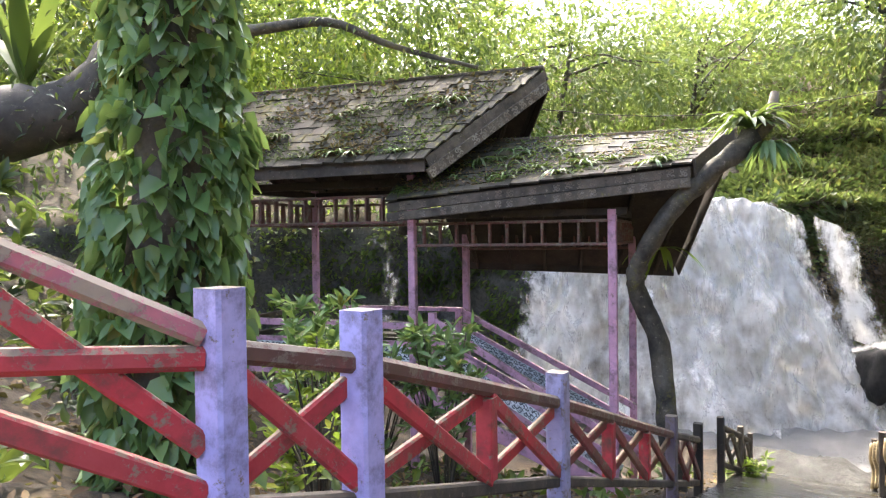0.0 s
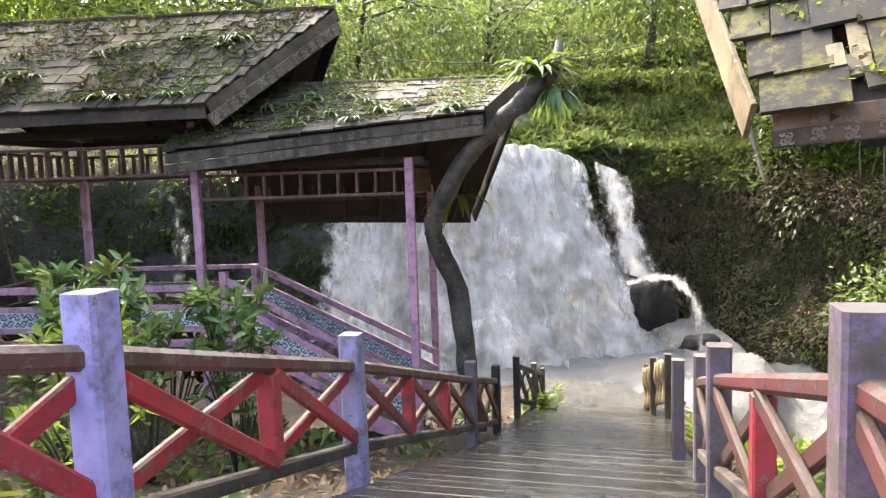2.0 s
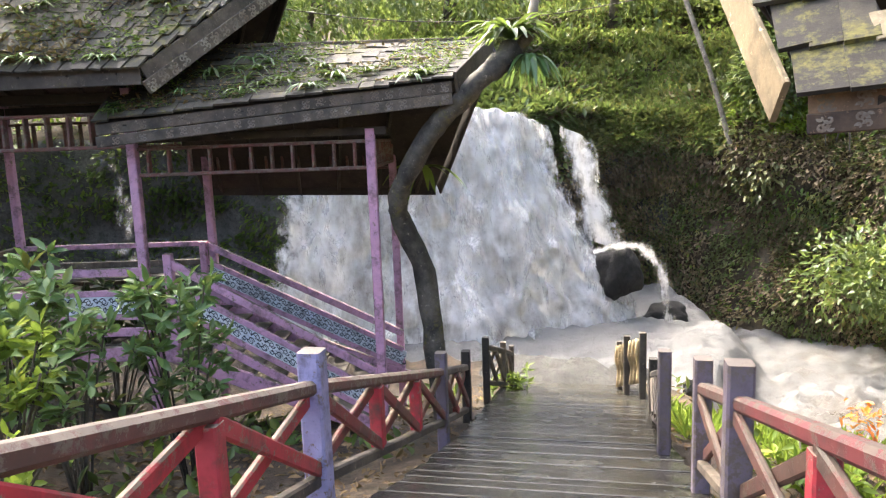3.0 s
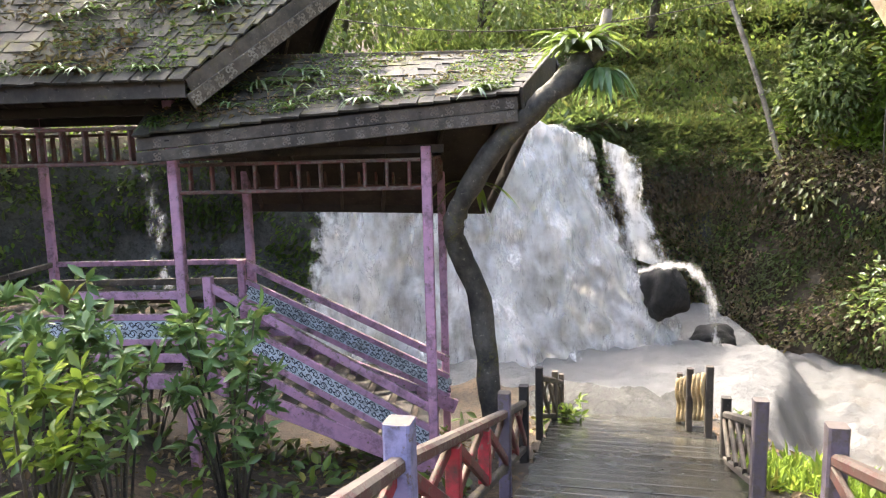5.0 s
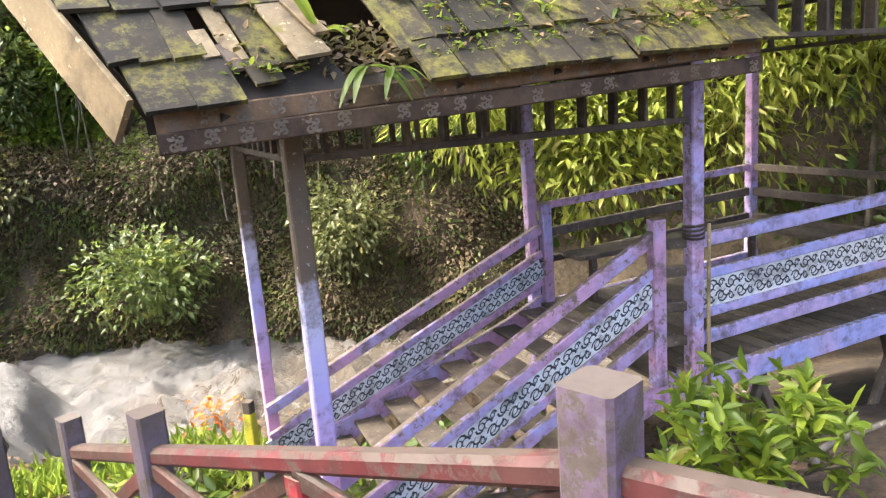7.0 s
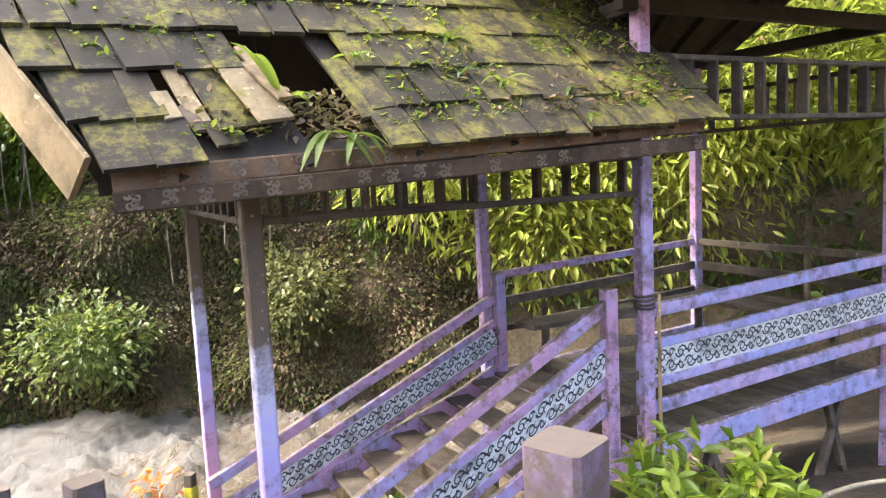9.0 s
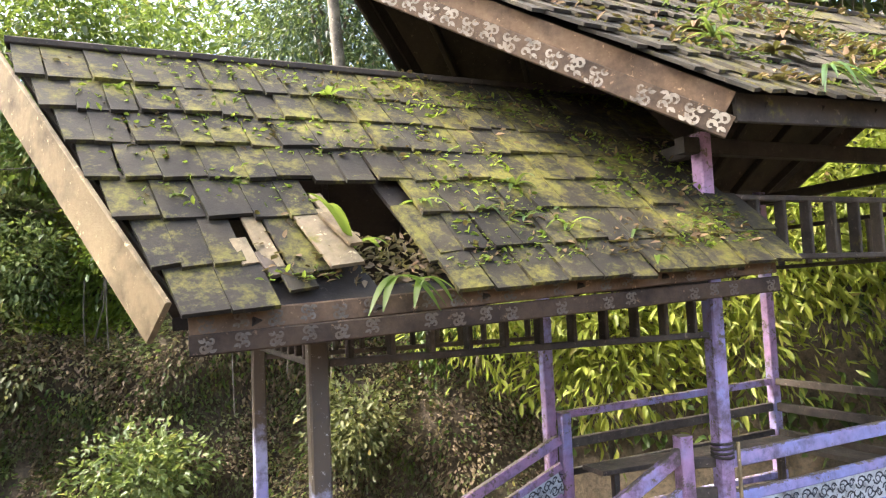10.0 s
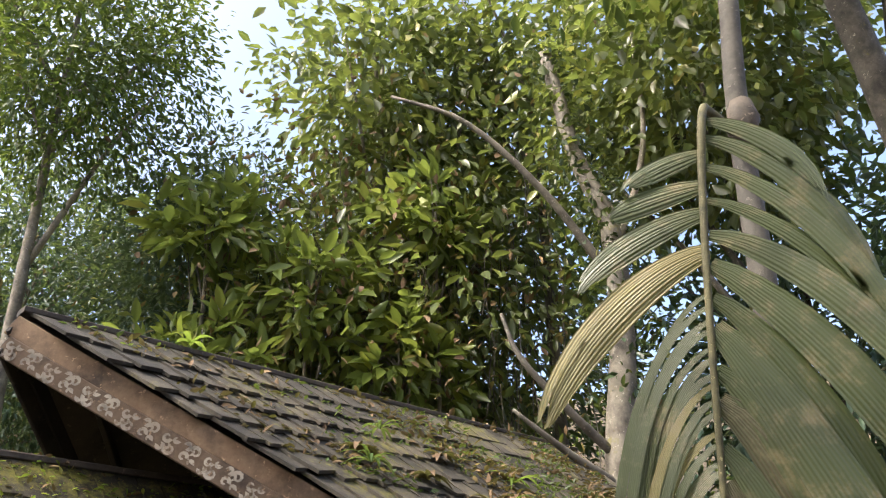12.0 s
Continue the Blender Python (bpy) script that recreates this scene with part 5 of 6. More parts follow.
# leaning tree at the stair
lt = smooth_line([(2.83, 9.9, -1.9), (2.72, 9.9, -0.9), (2.60, 9.95, 0.35), (2.34, 9.9, 1.0), (2.27, 9.75, 1.35), (2.42, 9.55, 1.75), (2.68, 9.3, 2.2), (3.05, 9.1, 2.6), (3.36, 9.1, 2.85), (3.62, 9.15, 3.05)], 5)
lean = thing("leaning_tree", lt[0], "crooked grey trunk crowned with ferns", "tree")
part("trunk", tube(bmesh.new(), lt, [0.15 - 0.03 * min(1, k / 20) + 0.04 * max(0, k - 38) / 8 for k in range(len(lt))], 12, 0.16, 5), BARK, lean, smooth=True)
part("stub", tube(bmesh.new(), [(3.58, 9.15, 2.98), (3.78, 9.1, 3.2), (3.86, 9.1, 3.6)], [0.08, 0.07, 0.05], 9, 0.1), BARK, lean, smooth=True)
fern("nest_fern", (3.55, 9.1, 3.15), 60, 0.72, 0.04, LEAF, "large nest fern on the crooked trunk", 0.9, 8, 0.8, 0.8)
fern("nest_fern", (3.75, 9.0, 2.95), 46, 0.5, 0.04, LEAF_VINE, "fern with drooping fronds on the trunk", 0.5, 9, 0.8, 1.2)
fern("roof_fern", (3.05, 11.9, 1.6), 12, 0.75, 0.05, LEAF_BRIGHT, "bright fern hanging at the roof's far eave", 0.5, 12, 0.9, 1.0)

# ferns and weeds on the broken roof
RW = "weeds on the roofs"
for k, (s_, v_, z_, n, L, w, mat, rise, lab, way) in enumerate((
        (0.32, 0.87, 3.68, 9, 0.3, 0.035, LEAF_BRIGHT, 1.0, "small nest fern on mossy shingles", None),
        (0.15, -0.33, 2.48, 5, 0.42, 0.03, LEAF_BRIGHT, 1.5, "bright strap fern in the roof's hole", None),
        (0.35, -0.50, 2.32, 4, 0.38, 0.035, LEAF_BRIGHT, 0.2, "bright fronds hanging over the eave", (-0.5, -0.5, 0)),
        (0.49, -0.52, 2.31, 3, 0.34, 0.03, LEAF_BRIGHT, 0.2, "bright fronds hanging over the eave", (-0.4, -0.5, 0)),
        (1.39, 0.07, 2.93, 10, 0.26, 0.025, LEAF, 0.9, "small green fern on mossy shingles", None),
        (1.58, -0.26, 2.62, 7, 0.30, 0.022, LEAF_BRIGHT, 0.8, "small bright fern on mossy shingles", None),
        (0.66, -0.05, 2.78, 9, 0.28, 0.02, LEAF_BRIGHT, 0.8, "light fern beside the roof's hole", None),
        (2.07, -0.33, 2.58, 6, 0.2, 0.02, LEAF, 0.7, "small fern near the eave", None),
        (2.05, -0.52, 2.40, 6, 0.18, 0.025, LEAF_BRIGHT, 0.4, "small bright fern at the eave", None),
        (-0.75, 0.05, 2.8, 7, 0.18, 0.018, LEAF_BRIGHT, 0.8, "tiny fern on mossy shingles", None),
        (1.07, -0.12, 2.73, 8, 0.2, 0.02, LEAF, 0.9, "small weed on mossy shingles", None),
        (1.32, -0.19, 2.68, 8, 0.2, 0.018, LEAF_VINE, 0.9, "small weed on mossy shingles", None),
        (2.9, -0.25, 4.0, 14, 0.38, 0.02, LEAF, 1.0, "grassy weed tuft on the upper roof", None),
        (3.6, -0.6, 3.72, 12, 0.5, 0.02, LEAF_VINE, 0.3, "fern trailing over the upper eave", (-0.4, -0.5, 0)),
        (4.2, -0.5, 3.75, 14, 0.42, 0.02, LEAF_BRIGHT, 0.9, "bright grass tuft on the upper roof", None),
        (3.3, 0.1, 4.4, 10, 0.3, 0.022, LEAF, 0.9, "weed tuft on the upper roof", None),
        (2.0, 1.15, 5.15, 6, 0.3, 0.04, LEAF_BRIGHT, 1.0, "young leafy shoot on the ridge", None))):
    fern("roof_fern", FB(s_, v_, z_ + 0.05), n, L * 0.75, w * 0.75, mat, lab, rise, 70 + k, way=way, group=RW)
def roof_at(c, b, up):
    e0, e1, r0, r1 = [Vector(PB[n]) for n in ("E0", "E1", "R0", "R1")]
    q = e0.lerp(e1, c).lerp(r0.lerp(r1, c), b)
    return FB(q.x, q.y, q.z + up)


for k, (c0, b0, c1, b1, w, up0, up1, mat) in enumerate((
        (0.150, 0.285, 0.130, 0.06, 0.10, 0.03, 0.05, LOOSE), (0.190, 0.31, 0.172, 0.03, 0.22, 0.04, 0.06, SHINGLE_MOSS),
        (0.222, 0.23, 0.212, 0.005, 0.20, 0.07, 0.13, LOOSE), (0.240, 0.20, 0.238, 0.045, 0.085, 0.10, 0.17, NEWWOOD),
        (0.262, 0.33, 0.262, 0.17, 0.08, 0.01, 0.03, LOOSE), (0.368, 0.25, 0.362, 0.04, 0.13, 0.05, 0.05, SHINGLE_MOSS),
        (0.106, 0.15, 0.100, 0.07, 0.09, 0.06, 0.06, LOOSE), (0.124, 0.11, 0.121, 0.03, 0.07, 0.05, 0.06, OLD),
        (0.150, 0.06, 0.146, -0.01, 0.16, 0.05, 0.05, SHINGLE_MOSS))):
    a, b = roof_at(c0, b0, up0), roof_at(c1, b1, up1)
    solo("loose_shingle", one_beam(a, b, w, 0.022, 0.004, Vector((-0.35, -0.3, 1))), mat, b, "loose broken shingle lying on the roof", "shingle", "loose shingles")
gh = np.random.default_rng(17)
c = np.array([tuple(roof_at(gh.uniform(0.25, 0.368), gh.uniform(0.03, 0.2), gh.uniform(-0.09, 0.0))) for _ in range(260)])
leaves("roof_litter", c, gh.normal(0, 1, c.shape) * (1, 1, 0.3), gh.uniform(0.04, 0.09, len(c)), LEAF_BROWN, label="brown dead leaves heaped in the broken roof", category="leaf litter", kind="stuff", seed=18, droop=0)
rw = random.Random(8)
for k in range(46):
    a, b = rw.uniform(0.05, 0.98), rw.uniform(0.02, 0.75) ** 1.3
    lo = k % 2
    e0, e1, r0, r1 = [Vector(PA[n]) for n in (("E0", "E1", "R0", "R1") if lo else ("U0", "U1", "T0", "T1"))]
    c = e0.lerp(e1, a).lerp(r0.lerp(r1, a), b)
    fern("roof_weed", FA(c.x, c.y, c.z + 0.06), rw.randint(9, 18), rw.uniform(0.2, 0.42), 0.016, LEAF if k % 3 else LEAF_VINE, "tuft of weeds on the mossy roof", 0.8, 200 + k, group=RW)

for k in range(14):
    a, b = rw.uniform(0.3, 0.98), rw.uniform(0.0, 0.5) ** 1.4
    e0, e1, r0, r1 = [Vector(PB[n]) for n in ("U0", "U1", "T0", "T1")]
    c = e0.lerp(e1, a).lerp(r0.lerp(r1, a), b)
    fern("roof_weed", FB(c.x, c.y, c.z + 0.06), rw.randint(7, 13), rw.uniform(0.2, 0.38), 0.018, LEAF_BRIGHT if k % 3 else LEAF_DRY, "green weeds among dead leaves on the roof" if k % 3 else "withered brown fern on the roof", 0.9, 300 + k, group=RW)


def litter(name, corners, F, n, size, mat, label, seed, power=1.6):
    e0, e1, r0, r1 = [Vector(c) for c in corners]
    g = np.random.default_rng(seed)
    c = []
    for _ in range(n):
        a, b = g.uniform(0.02, 0.98), g.random() ** power
        q = e0.lerp(e1, a).lerp(r0.lerp(r1, a), b)
        if noise.noise(Vector((a * 5, b * 4, seed))) < -0.05 or (F is FB and 0.24 < a < 0.42 and 0.03 < b < 0.46):
            continue
        c.append(F(q.x, q.y, q.z + 0.07))
    c = np.array([tuple(q) for q in c])
    o = np.tile((0, 0, 0.0), (len(c), 1)) + g.normal(0, 1, (len(c), 3)) * (1, 1, 0.2)
    leaves(name, c, o, g.uniform(0.4, 1.2, len(c)) * size, mat, label=label, category="leaf litter", kind="stuff", seed=seed, droop=0.0)


for key, F, Pd, sd_ in (("A", FA, PA, 1), ("B", FB, PB, 2)):
    litter("roof_litter", [Pd[n] for n in ("E0", "E1", "R0", "R1")], F, 1500, 0.07, LEAF_DRY, "dry leaves lying on the lower roof", sd_)
    litter("roof_moss", [Pd[n] for n in ("E0", "E1", "R0", "R1")], F, 4600, 0.055, LEAF_BRIGHT if key == "B" else LEAF, "moss and tiny weeds on the lower roof", sd_ + 4, 1.2)
    litter("roof_litter", [Pd[n] for n in ("U0", "U1", "T0", "T1")], F, 4200, 0.1, LEAF_DRY, "dry leaves lying on the upper roof", sd_ + 8)
    litter("roof_moss", [Pd[n] for n in ("U0", "U1", "T0", "T1")], F, 4600, 0.07, LEAF, "tiny weeds on the upper roof", sd_ + 12, 1.3)

# ground litter
n = 9000
xy = np.stack([gp.uniform(-6, 9, n), gp.uniform(1, 12.5, n)], 1)
keep = [i for i in range(n) if not (0.3 < qs(*xy[i])[0] < 10.4 and abs(qs(*xy[i])[1]) < 1.15)]
xy = xy[keep]
c = np.array([(x, y, land(x, y) + 0.02) for x, y in xy])
leaves("ground_litter", c, gp.normal(0, 1, (len(c), 3)) * (1, 1, 0.25), gp.uniform(0.05, 0.14, len(c)), LEAF_DRY, label="dry fallen leaves on the soil", category="leaf litter", kind="stuff", seed=5, droop=0)
n = 5000
xy = np.stack([gp.uniform(-9, 10, n), gp.uniform(2.5, 12.5, n)], 1)
keep = [i for i in range(n) if abs(qs(*xy[i])[1]) > 1.6 and noise.noise(Vector((*xy[i], 1)) * 0.7) > 0.05]
xy = xy[keep]
c = np.array([(x, y, land(x, y) + 0.03 + 0.15 * gp.random()) for x, y in xy])
leaves("ground_cover", c, gp.normal(0, 1, (len(c), 3)) * (1, 1, 0.2) + (0, 0, 1.0), gp.uniform(0.1, 0.24, len(c)), LEAF, label="low green plants on the soil", category="ground cover", kind="stuff", seed=6)


gl = np.random.default_rng(29)
qq, ss = gl.uniform(5.6, 9.2, 2600), 1.35 + gl.random(2600) ** 1.4 * 2.2
xy = np.stack([CX + 0.43 * qq + 0.903 * ss, CY + 0.903 * qq - 0.43 * ss], 1)
xy = xy[[noise.noise(Vector((x, y, 4)) * 1.1) > -0.1 for x, y in xy]]
c = np.array([(x, y, land(x, y) + 0.02) for x, y in xy])
leaves("grass", c, gl.normal(0, 0.5, (len(c), 3)) + (0, 0, 1.1), gl.uniform(0.12, 0.32, len(c)), LEAF_BRIGHT, label="yellow green grass on the bank beside the boardwalk", category="grass", kind="stuff", seed=30, ratio=0.16, droop=0)


def shrub(at, h, rad, mat, size, count, per, label, seed, ratio=0.36):
    g = np.random.default_rng(seed)
    at = Vector(at)
    at.z = land(at.x, at.y) - 0.05
    T = thing("shrub", at, label, "shrub", "shrubs beside the boardwalk")
    tips = []
    for k in range(count):
        a = g.uniform(0, 6.28)
        rr = rad * g.uniform(0.15, 1) ** 0.6
        tip = at + Vector((math.cos(a) * rr, math.sin(a) * rr, h * g.uniform(0.45, 1.0)))
        tips.append(tip)
        if k < 14:
            pl = smooth_line([at + Vector((math.cos(a), math.sin(a), 0)) * 0.05, at.lerp(tip, 0.5) + Vector((0, 0, 0.1)), tip], 3)
            part("stem", tube(bmesh.new(), pl, [0.014, 0.013, 0.012, 0.011, 0.01, 0.009, 0.008][: len(pl)], 6), BARK, T, smooth=True)
    c = np.repeat(np.array([tuple(t) for t in tips]), per, 0)
    o = g.normal(0, 1, c.shape)
    o[:, 2] = np.abs(o[:, 2]) * 0.5 + 0.15
    o /= np.linalg.norm(o, axis=1)[:, None]
    c = c - (0, 0, 1) * g.uniform(0, 0.14, (len(c), 1))
    leaves("foliage", c, o, g.uniform(0.6, 1.15, len(c)) * size, mat, T, at, seed=seed, ratio=ratio, droop=0.15)
    return T


shrub((-1.25, 6.4, 0), 1.6, 0.42, LEAF_BRIGHT, 0.17, 26, 11, "croton shrub with yellow green leaves", 1)
shrub((-1.0, 7.3, 0), 1.9, 0.45, LEAF_VINE, 0.2, 26, 12, "shrub with rosettes of long green leaves", 2)
shrub((-1.55, 7.75, 0), 2.2, 0.6, LEAF_VINE, 0.2, 64, 12, "leafy green shrub beside the railing", 3)
shrub((-0.2, 7.9, 0), 2.1, 0.42, LEAF_VINE, 0.19, 50, 12, "leafy green shrub beside the stair", 4)
shrub((4.4, 1.4, 0), 0.8, 0.5, LEAF_BRIGHT, 0.15, 70, 11, "low bright green shrub below the landing", 5)
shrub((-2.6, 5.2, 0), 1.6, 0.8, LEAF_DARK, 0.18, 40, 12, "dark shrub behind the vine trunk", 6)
shrub((-3.2, 3.8, 0), 1.9, 0.9, LEAF, 0.16, 50, 12, "dense green shrub beside the path", 7)
shrub((-0.9, 5.2, 0), 0.8, 0.4, LEAF_BRIGHT, 0.15, 20, 10, "low yellow green plant below the railing", 8)
shrub((4.2, 11.4, 0), 0.5, 0.35, LEAF_BRIGHT, 0.16, 16, 9, "low yellow green plant at the boardwalk's end", 9)
shrub((5.6, 6.6, 0), 0.55, 0.55, LEAF_BRIGHT, 0.16, 22, 10, "low yellow green plants on the bank", 10)
shrub((5.2, 4.6, 0), 0.5, 0.4, LEAF_BRIGHT, 0.14, 18, 10, "low yellow green plants below the railing", 11)
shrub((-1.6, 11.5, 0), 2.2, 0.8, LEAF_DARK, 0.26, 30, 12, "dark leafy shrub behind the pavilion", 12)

# bush over the river and creepers on the bank
bu = np.array([14.5, 14.6, -1.6])
bush = thing("bush", Vector((15.2, 15.1, -2.9)), "pale green bush overhanging the river", "bush")
part("stem", tube(bmesh.new(), [(15.7, 15.5, -2.6), (15.1, 15.1, -2.0), (14.5, 14.6, -1.4)], [0.07, 0.06, 0.03], 8), BARK, bush, smooth=True)
p, o = clumps(gp, bu, (1.5, 1.4, 1.0), 110, 20, 0.2)
leaves("foliage", p, o, gp.uniform(0.6, 1.2, len(p)) * 0.22, LEAF_HAZE, bush, (15.2, 15.1, -2.9), seed=31)
for k, (x, y, z, r_, m_) in enumerate(((14.6, 18.6, 3.6, 1.0, LEAF_HAZE), (16.1, 15.9, 4.6, 1.9, LEAF), (14.6, 19.0, 1.2, 1.1, LEAF_BANK), (17.2, 12.4, 3.8, 1.5, LEAF), (16.9, 10.2, -0.8, 1.0, LEAF_BANK), (17.8, 7.9, 2.2, 1.4, LEAF))):
    bt = thing("bush", Vector((x + 0.8, y + 0.3, z - 0.8)), "leafy creeper hanging on the bank", "bush")
    p, o = clumps(gp, (x, y, z), (r_ * 0.8, r_, r_ * 1.1), 100, 20, 0.22)
    for h in range(5):
        e = Vector((x, y, z)) + Vector((gp.normal(0, 0.4), gp.normal(0, 0.4), gp.uniform(-0.5, 1.0))) * r_
        part("stem", tube(bmesh.new(), [(x + 0.8, y + 0.3, z - 0.8), Vector((x + 0.3, y + 0.1, z - 0.2)).lerp(e, 0.4), e], [0.04, 0.03, 0.012], 6), BARK, bt, smooth=True)
    leaves("foliage", p, o, gp.uniform(0.6, 1.2, len(p)) * 0.2, m_, bt, (x + 0.8, y + 0.3, z - 0.8), seed=41 + k)
st = smooth_line([(13.0, 20.9, 6.6), (13.5, 19.9, 3.7), (13.9, 19.1, 0.9)], 6)
solo("bare_trunk", tube(bmesh.new(), st, [0.075] * len(st), 8, 0.08), PALEBARK, st[-1], "long pale bare trunk leaning on the bank", "trunk", smooth=True)
for k in range(60):
    u = gp.uniform(0.5, 0.66)
    p = Vector(cliff_at(u, gp.uniform(0.45, 0.62))) + Vector((-0.5, -0.3, 0))
    L = gp.uniform(1.0, 3.2)
    solo("hanging_root", tube(bmesh.new(), smooth_line([p, p - Z * L * 0.5 + Vector((gp.normal(0, 0.15), gp.normal(0, 0.15), 0)), p - Z * L], 3), [0.02] * 7, 5), PALEBARK if k % 3 else BARK, p, "thin root hanging down the bank", "root", "roots on the bank")

# pale trunk with creepers, right of the big leaves
tk = smooth_line([(10.2, -1.5, -0.6), (10.03, -1.7, 4.47), (9.9, -2.0, 6.66), (9.87, -2.1, 8.6), (9.99, -1.76, 10.1), (10.1, -1.5, 12.6)], 6)
pt = thing("pale_tree", tk[0], "pale forked trunk hung with dark creepers", "tree")
part("trunk", tube(bmesh.new(), tk, [0.24 - 0.004 * k for k in range(len(tk))], 12, 0.05), PALEBARK, pt, smooth=True)
for pts in ([(9.88, -2.05, 7.6), (9.5, -1.0, 9.0), (9.3, 0.2, 10.2), (9.4, 1.4, 10.8)], [(10.0, -1.7, 5.0), (9.7, -1.0, 5.6), (9.6, -0.4, 6.3), (9.7, -0.2, 7.0)], [(9.9, -2.0, 7.9), (9.6, -2.8, 10.0), (9.5, -3.0, 12.6)], [(10.0, -1.7, 4.6), (9.6, -0.9, 5.0), (9.4, -0.2, 5.5)]):
    pl = smooth_line(pts, 5)
    part("limb", tube(bmesh.new(), pl, [0.075 - 0.05 * k / (len(pl) - 1) for k in range(len(pl))], 8, 0.06), PALEBARK, pt, smooth=True)
cs = np.array([tuple(tk[int(gp.uniform(10, len(tk)))] + Vector((gp.normal(0, 0.35), gp.normal(0, 0.35), gp.uniform(-0.5, 0.5)))) for _ in range(1600)])
leaves("creeper", cs, gp.normal(0, 1, cs.shape), gp.uniform(0.08, 0.2, len(cs)), LEAF_DARK, pt, tk[0], seed=77, label="dark creeper leaves on the trunk")
for k in range(150):
    p = Vector((gp.uniform(13.0, 15.6), gp.uniform(-2.4, 5.0), gp.uniform(7.0, 13)))
    L = gp.uniform(1.5, 4.0)
    solo("hanging_creeper", tube(bmesh.new(), smooth_line([p, p - Z * L * 0.5 + Vector((gp.normal(0, 0.2), gp.normal(0, 0.2), 0)), p - Z * L], 3), [gp.uniform(0.006, 0.013)] * 7, 4), PALEBARK if k % 4 == 0 else BARK, p, "thin creeper hanging from the trees", "creeper", "creepers in the trees")

c = gp.normal(0, 1, (1500, 3)) * (0.9, 2.4, 2.8) + (13.6, 1.2, 9.2)
leaves("dead_creeper", c, gp.normal(0, 1, (1500, 3)) * (1, 1, 0.4), gp.uniform(0.12, 0.28, 1500), LEAF_DRY, label="dead leaves caught among the creepers", category="creeper", kind="stuff", seed=78, droop=1.0)

# palm with a hanging frond
pl = smooth_line([(5.6, -1.0, -0.4), (5.35, -1.25, 3.0), (5.2, -1.48, 5.1), (5.1, -1.62, 6.7), (4.95, -1.82, 8.3)], 6)
palm = thing("palm", pl[0], "grey palm trunk with a broad hanging frond", "palm")
part("trunk", tube(bmesh.new(), pl, [0.115 - 0.001 * k for k in range(len(pl))], 14, 0.03), PALMBARK, palm, smooth=True)
part("sheath", tube(bmesh.new(), [(5.12, -1.6, 6.5), (5.05, -1.65, 6.75), (5.06, -1.66, 6.95)], [0.11, 0.135, 0.1], 12, 0.08), DARKPOST, palm, smooth=True)
RIGHTWARD, AWAY = Vector((-0.44, -0.90, 0)), Vector((0.90, -0.44, 0))
FROND = Vector((4.43, -0.82, 5.91))


def frond_at(x, z):
    """x metres sideways from the midrib's top, z metres down, hanging in the frond's plane."""
    return FROND + RIGHTWARD * (x - 0.15 * z) - Z * z + AWAY * (0.03 * z * z - 0.04 * z)


rach = smooth_line([(5.08, -1.55, 6.62), (4.8, -1.2, 6.62), frond_at(0.03, -0.35), frond_at(0.0, 0.2), frond_at(-0.01, 1.1), frond_at(0.0, 2.2), frond_at(0.03, 3.3), frond_at(0.06, 4.1)], 6)
part("midrib", tube(bmesh.new(), rach, [0.04 - 0.026 * k / (len(rach) - 1) for k in range(len(rach))], 8), MIDRIB, palm, smooth=True)
rp = random.Random(4)


def leaflet(z0, dx, dz, width, material, bow=1.6, depth=0.0, sag=1.5):
    """A pleated leaflet from the midrib, dx sideways and dz down at its tip."""
    bm = bmesh.new()
    lay = bm.verts.layers.float.new("across")
    cols = 7 if width > 0.12 else 3
    ragged = [rp.uniform(0.86, 1.04) for _ in range(cols)]
    prev = None

    def at(u):
        u = min(1.0, u)
        return dx * (1 - (1 - u) ** bow), z0 + dz * u ** sag - 0.10 * width * u

    for j in range(15):
        u = j / 14
        row = []
        for c in range(cols):
            e = 2 * c / (cols - 1) - 1
            w_ = u * ragged[c] if u > 0.7 else u
            x, z = at(w_)
            x2, z2 = at(min(1, w_ + 0.02))
            t = Vector((x2 - x, z2 - z))
            t = t.normalized() if t.length > 1e-6 else Vector((0, 1))
            half = width / 2 * math.sin(math.pi * (0.06 + 0.88 * u)) ** 0.55
            q = frond_at(x - t.y * e * half + 0.02, z + t.x * e * half)
            q += AWAY * (depth * u + 0.05 * e * e * (half / 0.2) + (0.014 if c % 2 else -0.004) * min(1, width / 0.2))
            vert = bm.verts.new(q)
            vert[lay] = e * max(1.0, width / 0.16)
            row.append(vert)
        if prev:
            for e in range(cols - 1):
                bm.faces.new((prev[e], prev[e + 1], row[e + 1], row[e]))
        prev = row
    part("leaflet", bm, material, palm, "yellowed leaflet" if material is PALM_DRY else "", smooth=True)


# broad upper leaflets on one side, narrow ones below them
for z0, dx, dz, w, m_ in ((0.02, -0.55, 0.26, 0.2, LEAF_PALM), (0.3, -0.68, 0.2, 0.22, LEAF_PALM), (0.52, -0.88, 0.5, 0.24, LEAF_PALM), (0.82, -1.1, 1.1, 0.3, PALM_DRY)):
    leaflet(z0, dx, dz, w, m_, 1.35, -0.1)
for k in range(26):
    z0 = 1.12 + 0.088 * k + rp.uniform(-0.02, 0.02)
    leaflet(z0, -(0.66 - 0.012 * k) * rp.uniform(0.85, 1.08), (2.1 - 0.03 * k) * rp.uniform(0.85, 1.1), rp.uniform(0.055, 0.085), PALM_DRY if rp.random() < 0.12 else LEAF_PALM, 2.4, rp.uniform(-0.12, 0.05))
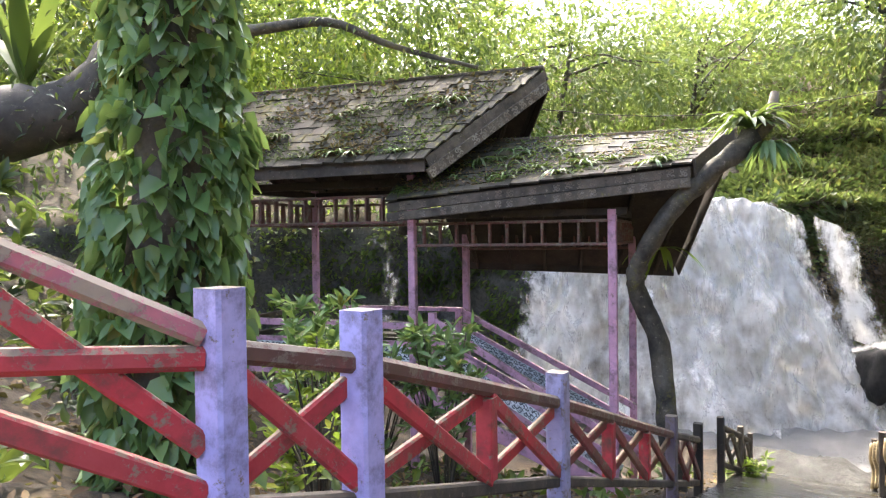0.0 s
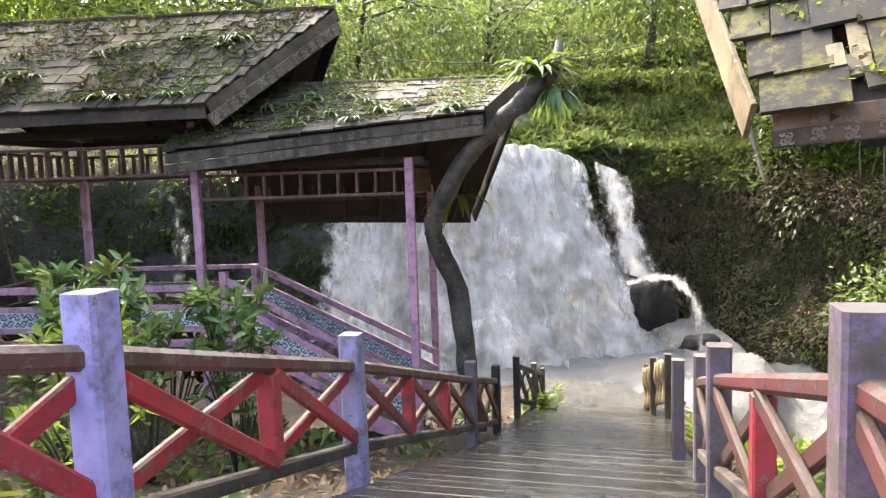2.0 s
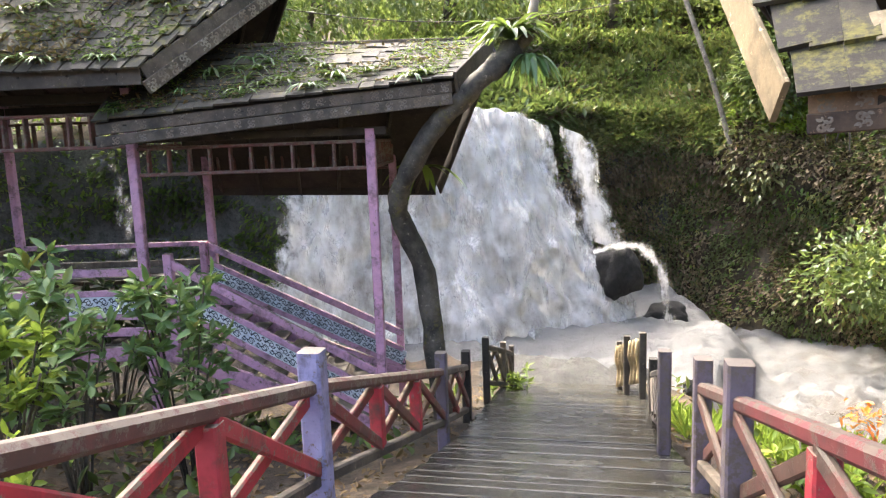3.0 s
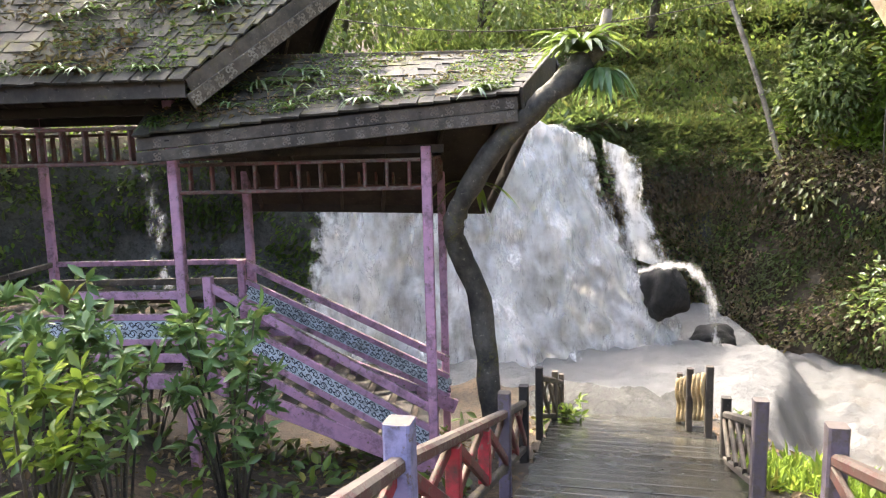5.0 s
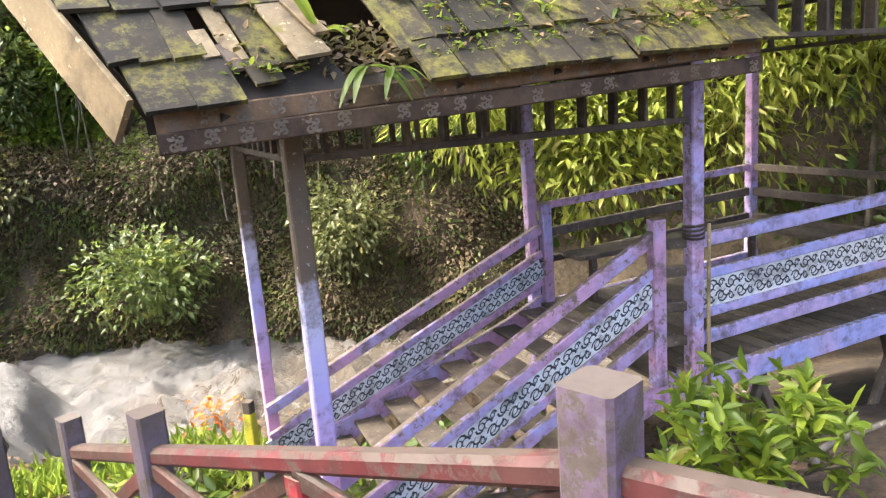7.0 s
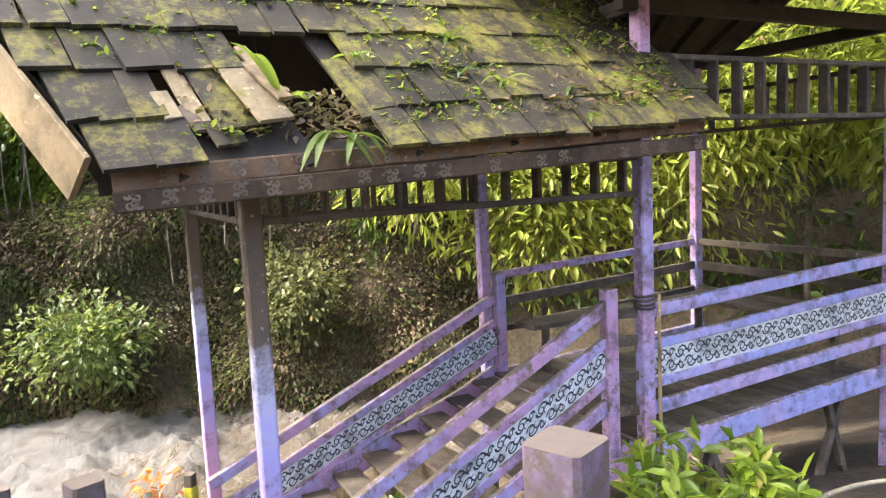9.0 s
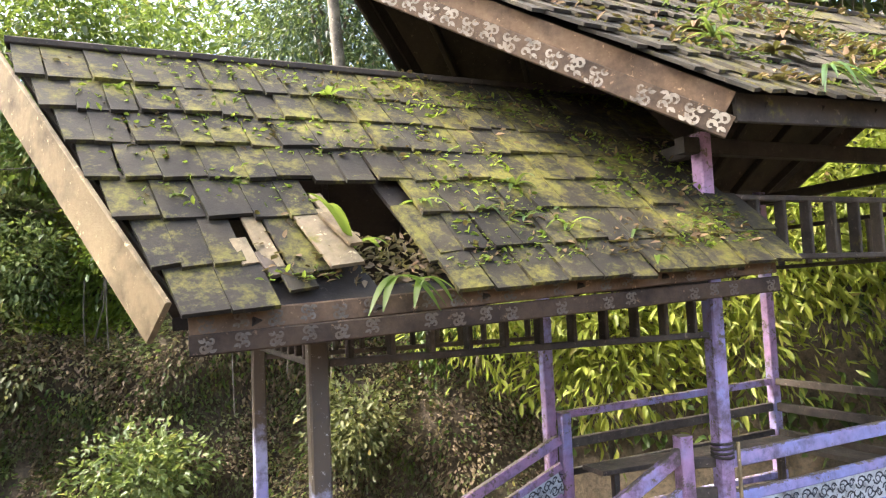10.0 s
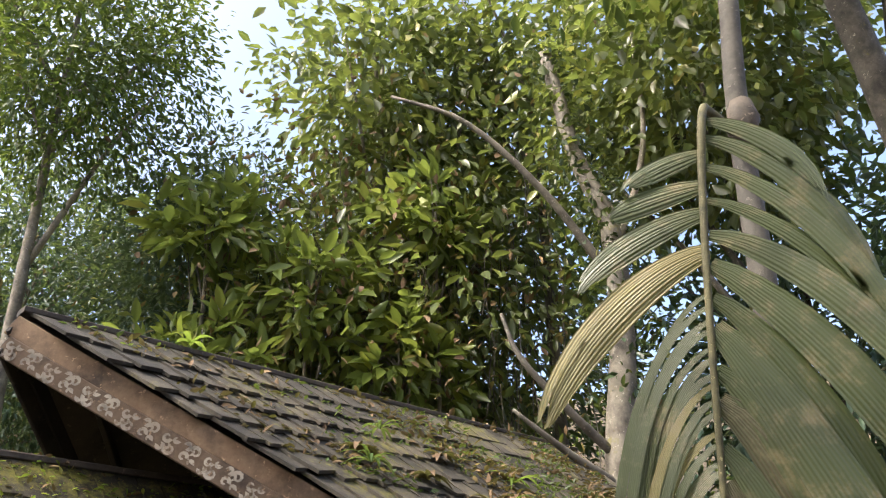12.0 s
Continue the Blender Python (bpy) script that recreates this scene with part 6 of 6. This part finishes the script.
# thin leaflets, then broad torn ones, on the other side
for z0, dx, dz, w in ((-0.28, 0.75, 0.9, 0.15), (-0.12, 1.0, 1.5, 0.17), (0.14, 1.15, 1.9, 0.15), (0.42, 1.2, 1.7, 0.13)):
    leaflet(z0, dx, dz, w, LEAF_PALM, 1.6, rp.uniform(-0.05, 0.15), 1.25)
for k, (z0, dx, dz, w) in enumerate(((0.70, 1.2, 1.55, 0.2), (0.92, 1.2, 1.95, 0.26), (1.16, 1.05, 2.0, 0.2), (1.36, 1.15, 2.45, 0.3), (1.64, 0.95, 2.3, 0.22), (1.84, 0.98, 2.7, 0.3), (2.12, 0.78, 2.3, 0.2), (2.32, 0.8, 2.6, 0.28), (2.62, 0.55, 2.2, 0.2), (2.84, 0.5, 2.1, 0.24))):
    leaflet(z0, dx, dz, w, PALM_BROWN if k in (5, 7) else LEAF_PALM, rp.uniform(1.2, 1.55), 0.12 * (k % 3) - 0.1, rp.uniform(1.05, 1.3))

# cable over the pool
wr = smooth_line([(-6, 19, 6.6), (4, 17.5, 4.7), (12, 16.5, 5.6), (20, 15.5, 7.8)], 8)
solo("cable", tube(bmesh.new(), wr, [0.012] * len(wr), 5), DARKPOST, wr[0], "thin dark cable slung over the pool", "cable", smooth=True)

# small things by the pavilions
for k in range(4):
    z = 1.02 + 0.03 * k
    ring = [FB(LEN + 0.075 * math.cos(a), 0.075 * math.sin(a), z + 0.006 * math.sin(a + k)) for a in [i * math.pi / 6 for i in range(13)]]
    solo("rope_band", tube(bmesh.new(), ring, [0.011] * 13, 6), DARKPOST, ring[0], "black rope wound round the lilac column", "rope", "rope bands on the column", smooth=True)
solo("bamboo_pole", tube(bmesh.new(), [FB(LEN + 0.09, -0.07, -0.25), FB(LEN + 0.08, -0.07, 0.4), FB(LEN + 0.08, -0.075, 1.12)], [0.016, 0.015, 0.014], 8), NEWWOOD, FB(LEN + 0.09, -0.07, -0.25), "thin pale pole tied to the column", "pole", smooth=True)
stk = smooth_line([(4.9, 1.05, -0.12), (5.1, 0.93, -0.08), (5.6, 0.39, -0.08), (5.9, -0.1, -0.12)], 5)
solo("fallen_branch", tube(bmesh.new(), stk, [0.028 - 0.001 * k for k in range(len(stk))], 7, 0.1), PALEBARK, stk[0], "pale bare fallen branch on the slope", "branch", smooth=True)
for k, (s_, v_, z_) in enumerate(((3.0, 0.0, 4.22), (3.55, -0.2, 4.02), (4.1, 0.15, 4.35), (4.6, -0.3, 3.95))):
    fern("dead_fern", FB(s_, v_, z_), 12, 0.22, 0.03, LEAF_DRY, "withered red brown fern on the upper roof", 0.7, 300 + k, group=RW)
og = np.random.default_rng(3)
c = og.normal(0, 1, (60, 3)) * (0.1, 0.1, 0.07) + (5.75, 6.0, -0.55)
leaves("blossoms", c, og.normal(0, 1, (60, 3)), og.uniform(0.06, 0.12, 60), ORANGE, at=(5.75, 6.0, -0.6), label="orange blossoms of a low plant on the bank", category="flowers", kind="stuff", seed=3)
for k, (s_, a_) in enumerate(((3.4, 0.4), (4.2, -0.5), (5.0, 0.5), (5.7, -0.4))):
    solo("brace_strut", one_beam(FB(s_, 0.1, -1.4), FB(s_ + a_, 0.1, -0.22), 0.07, 0.07), OLD, FB(s_, 0.1, -1.4), "grey timber strut under the landing", "strut", "struts under the landing")
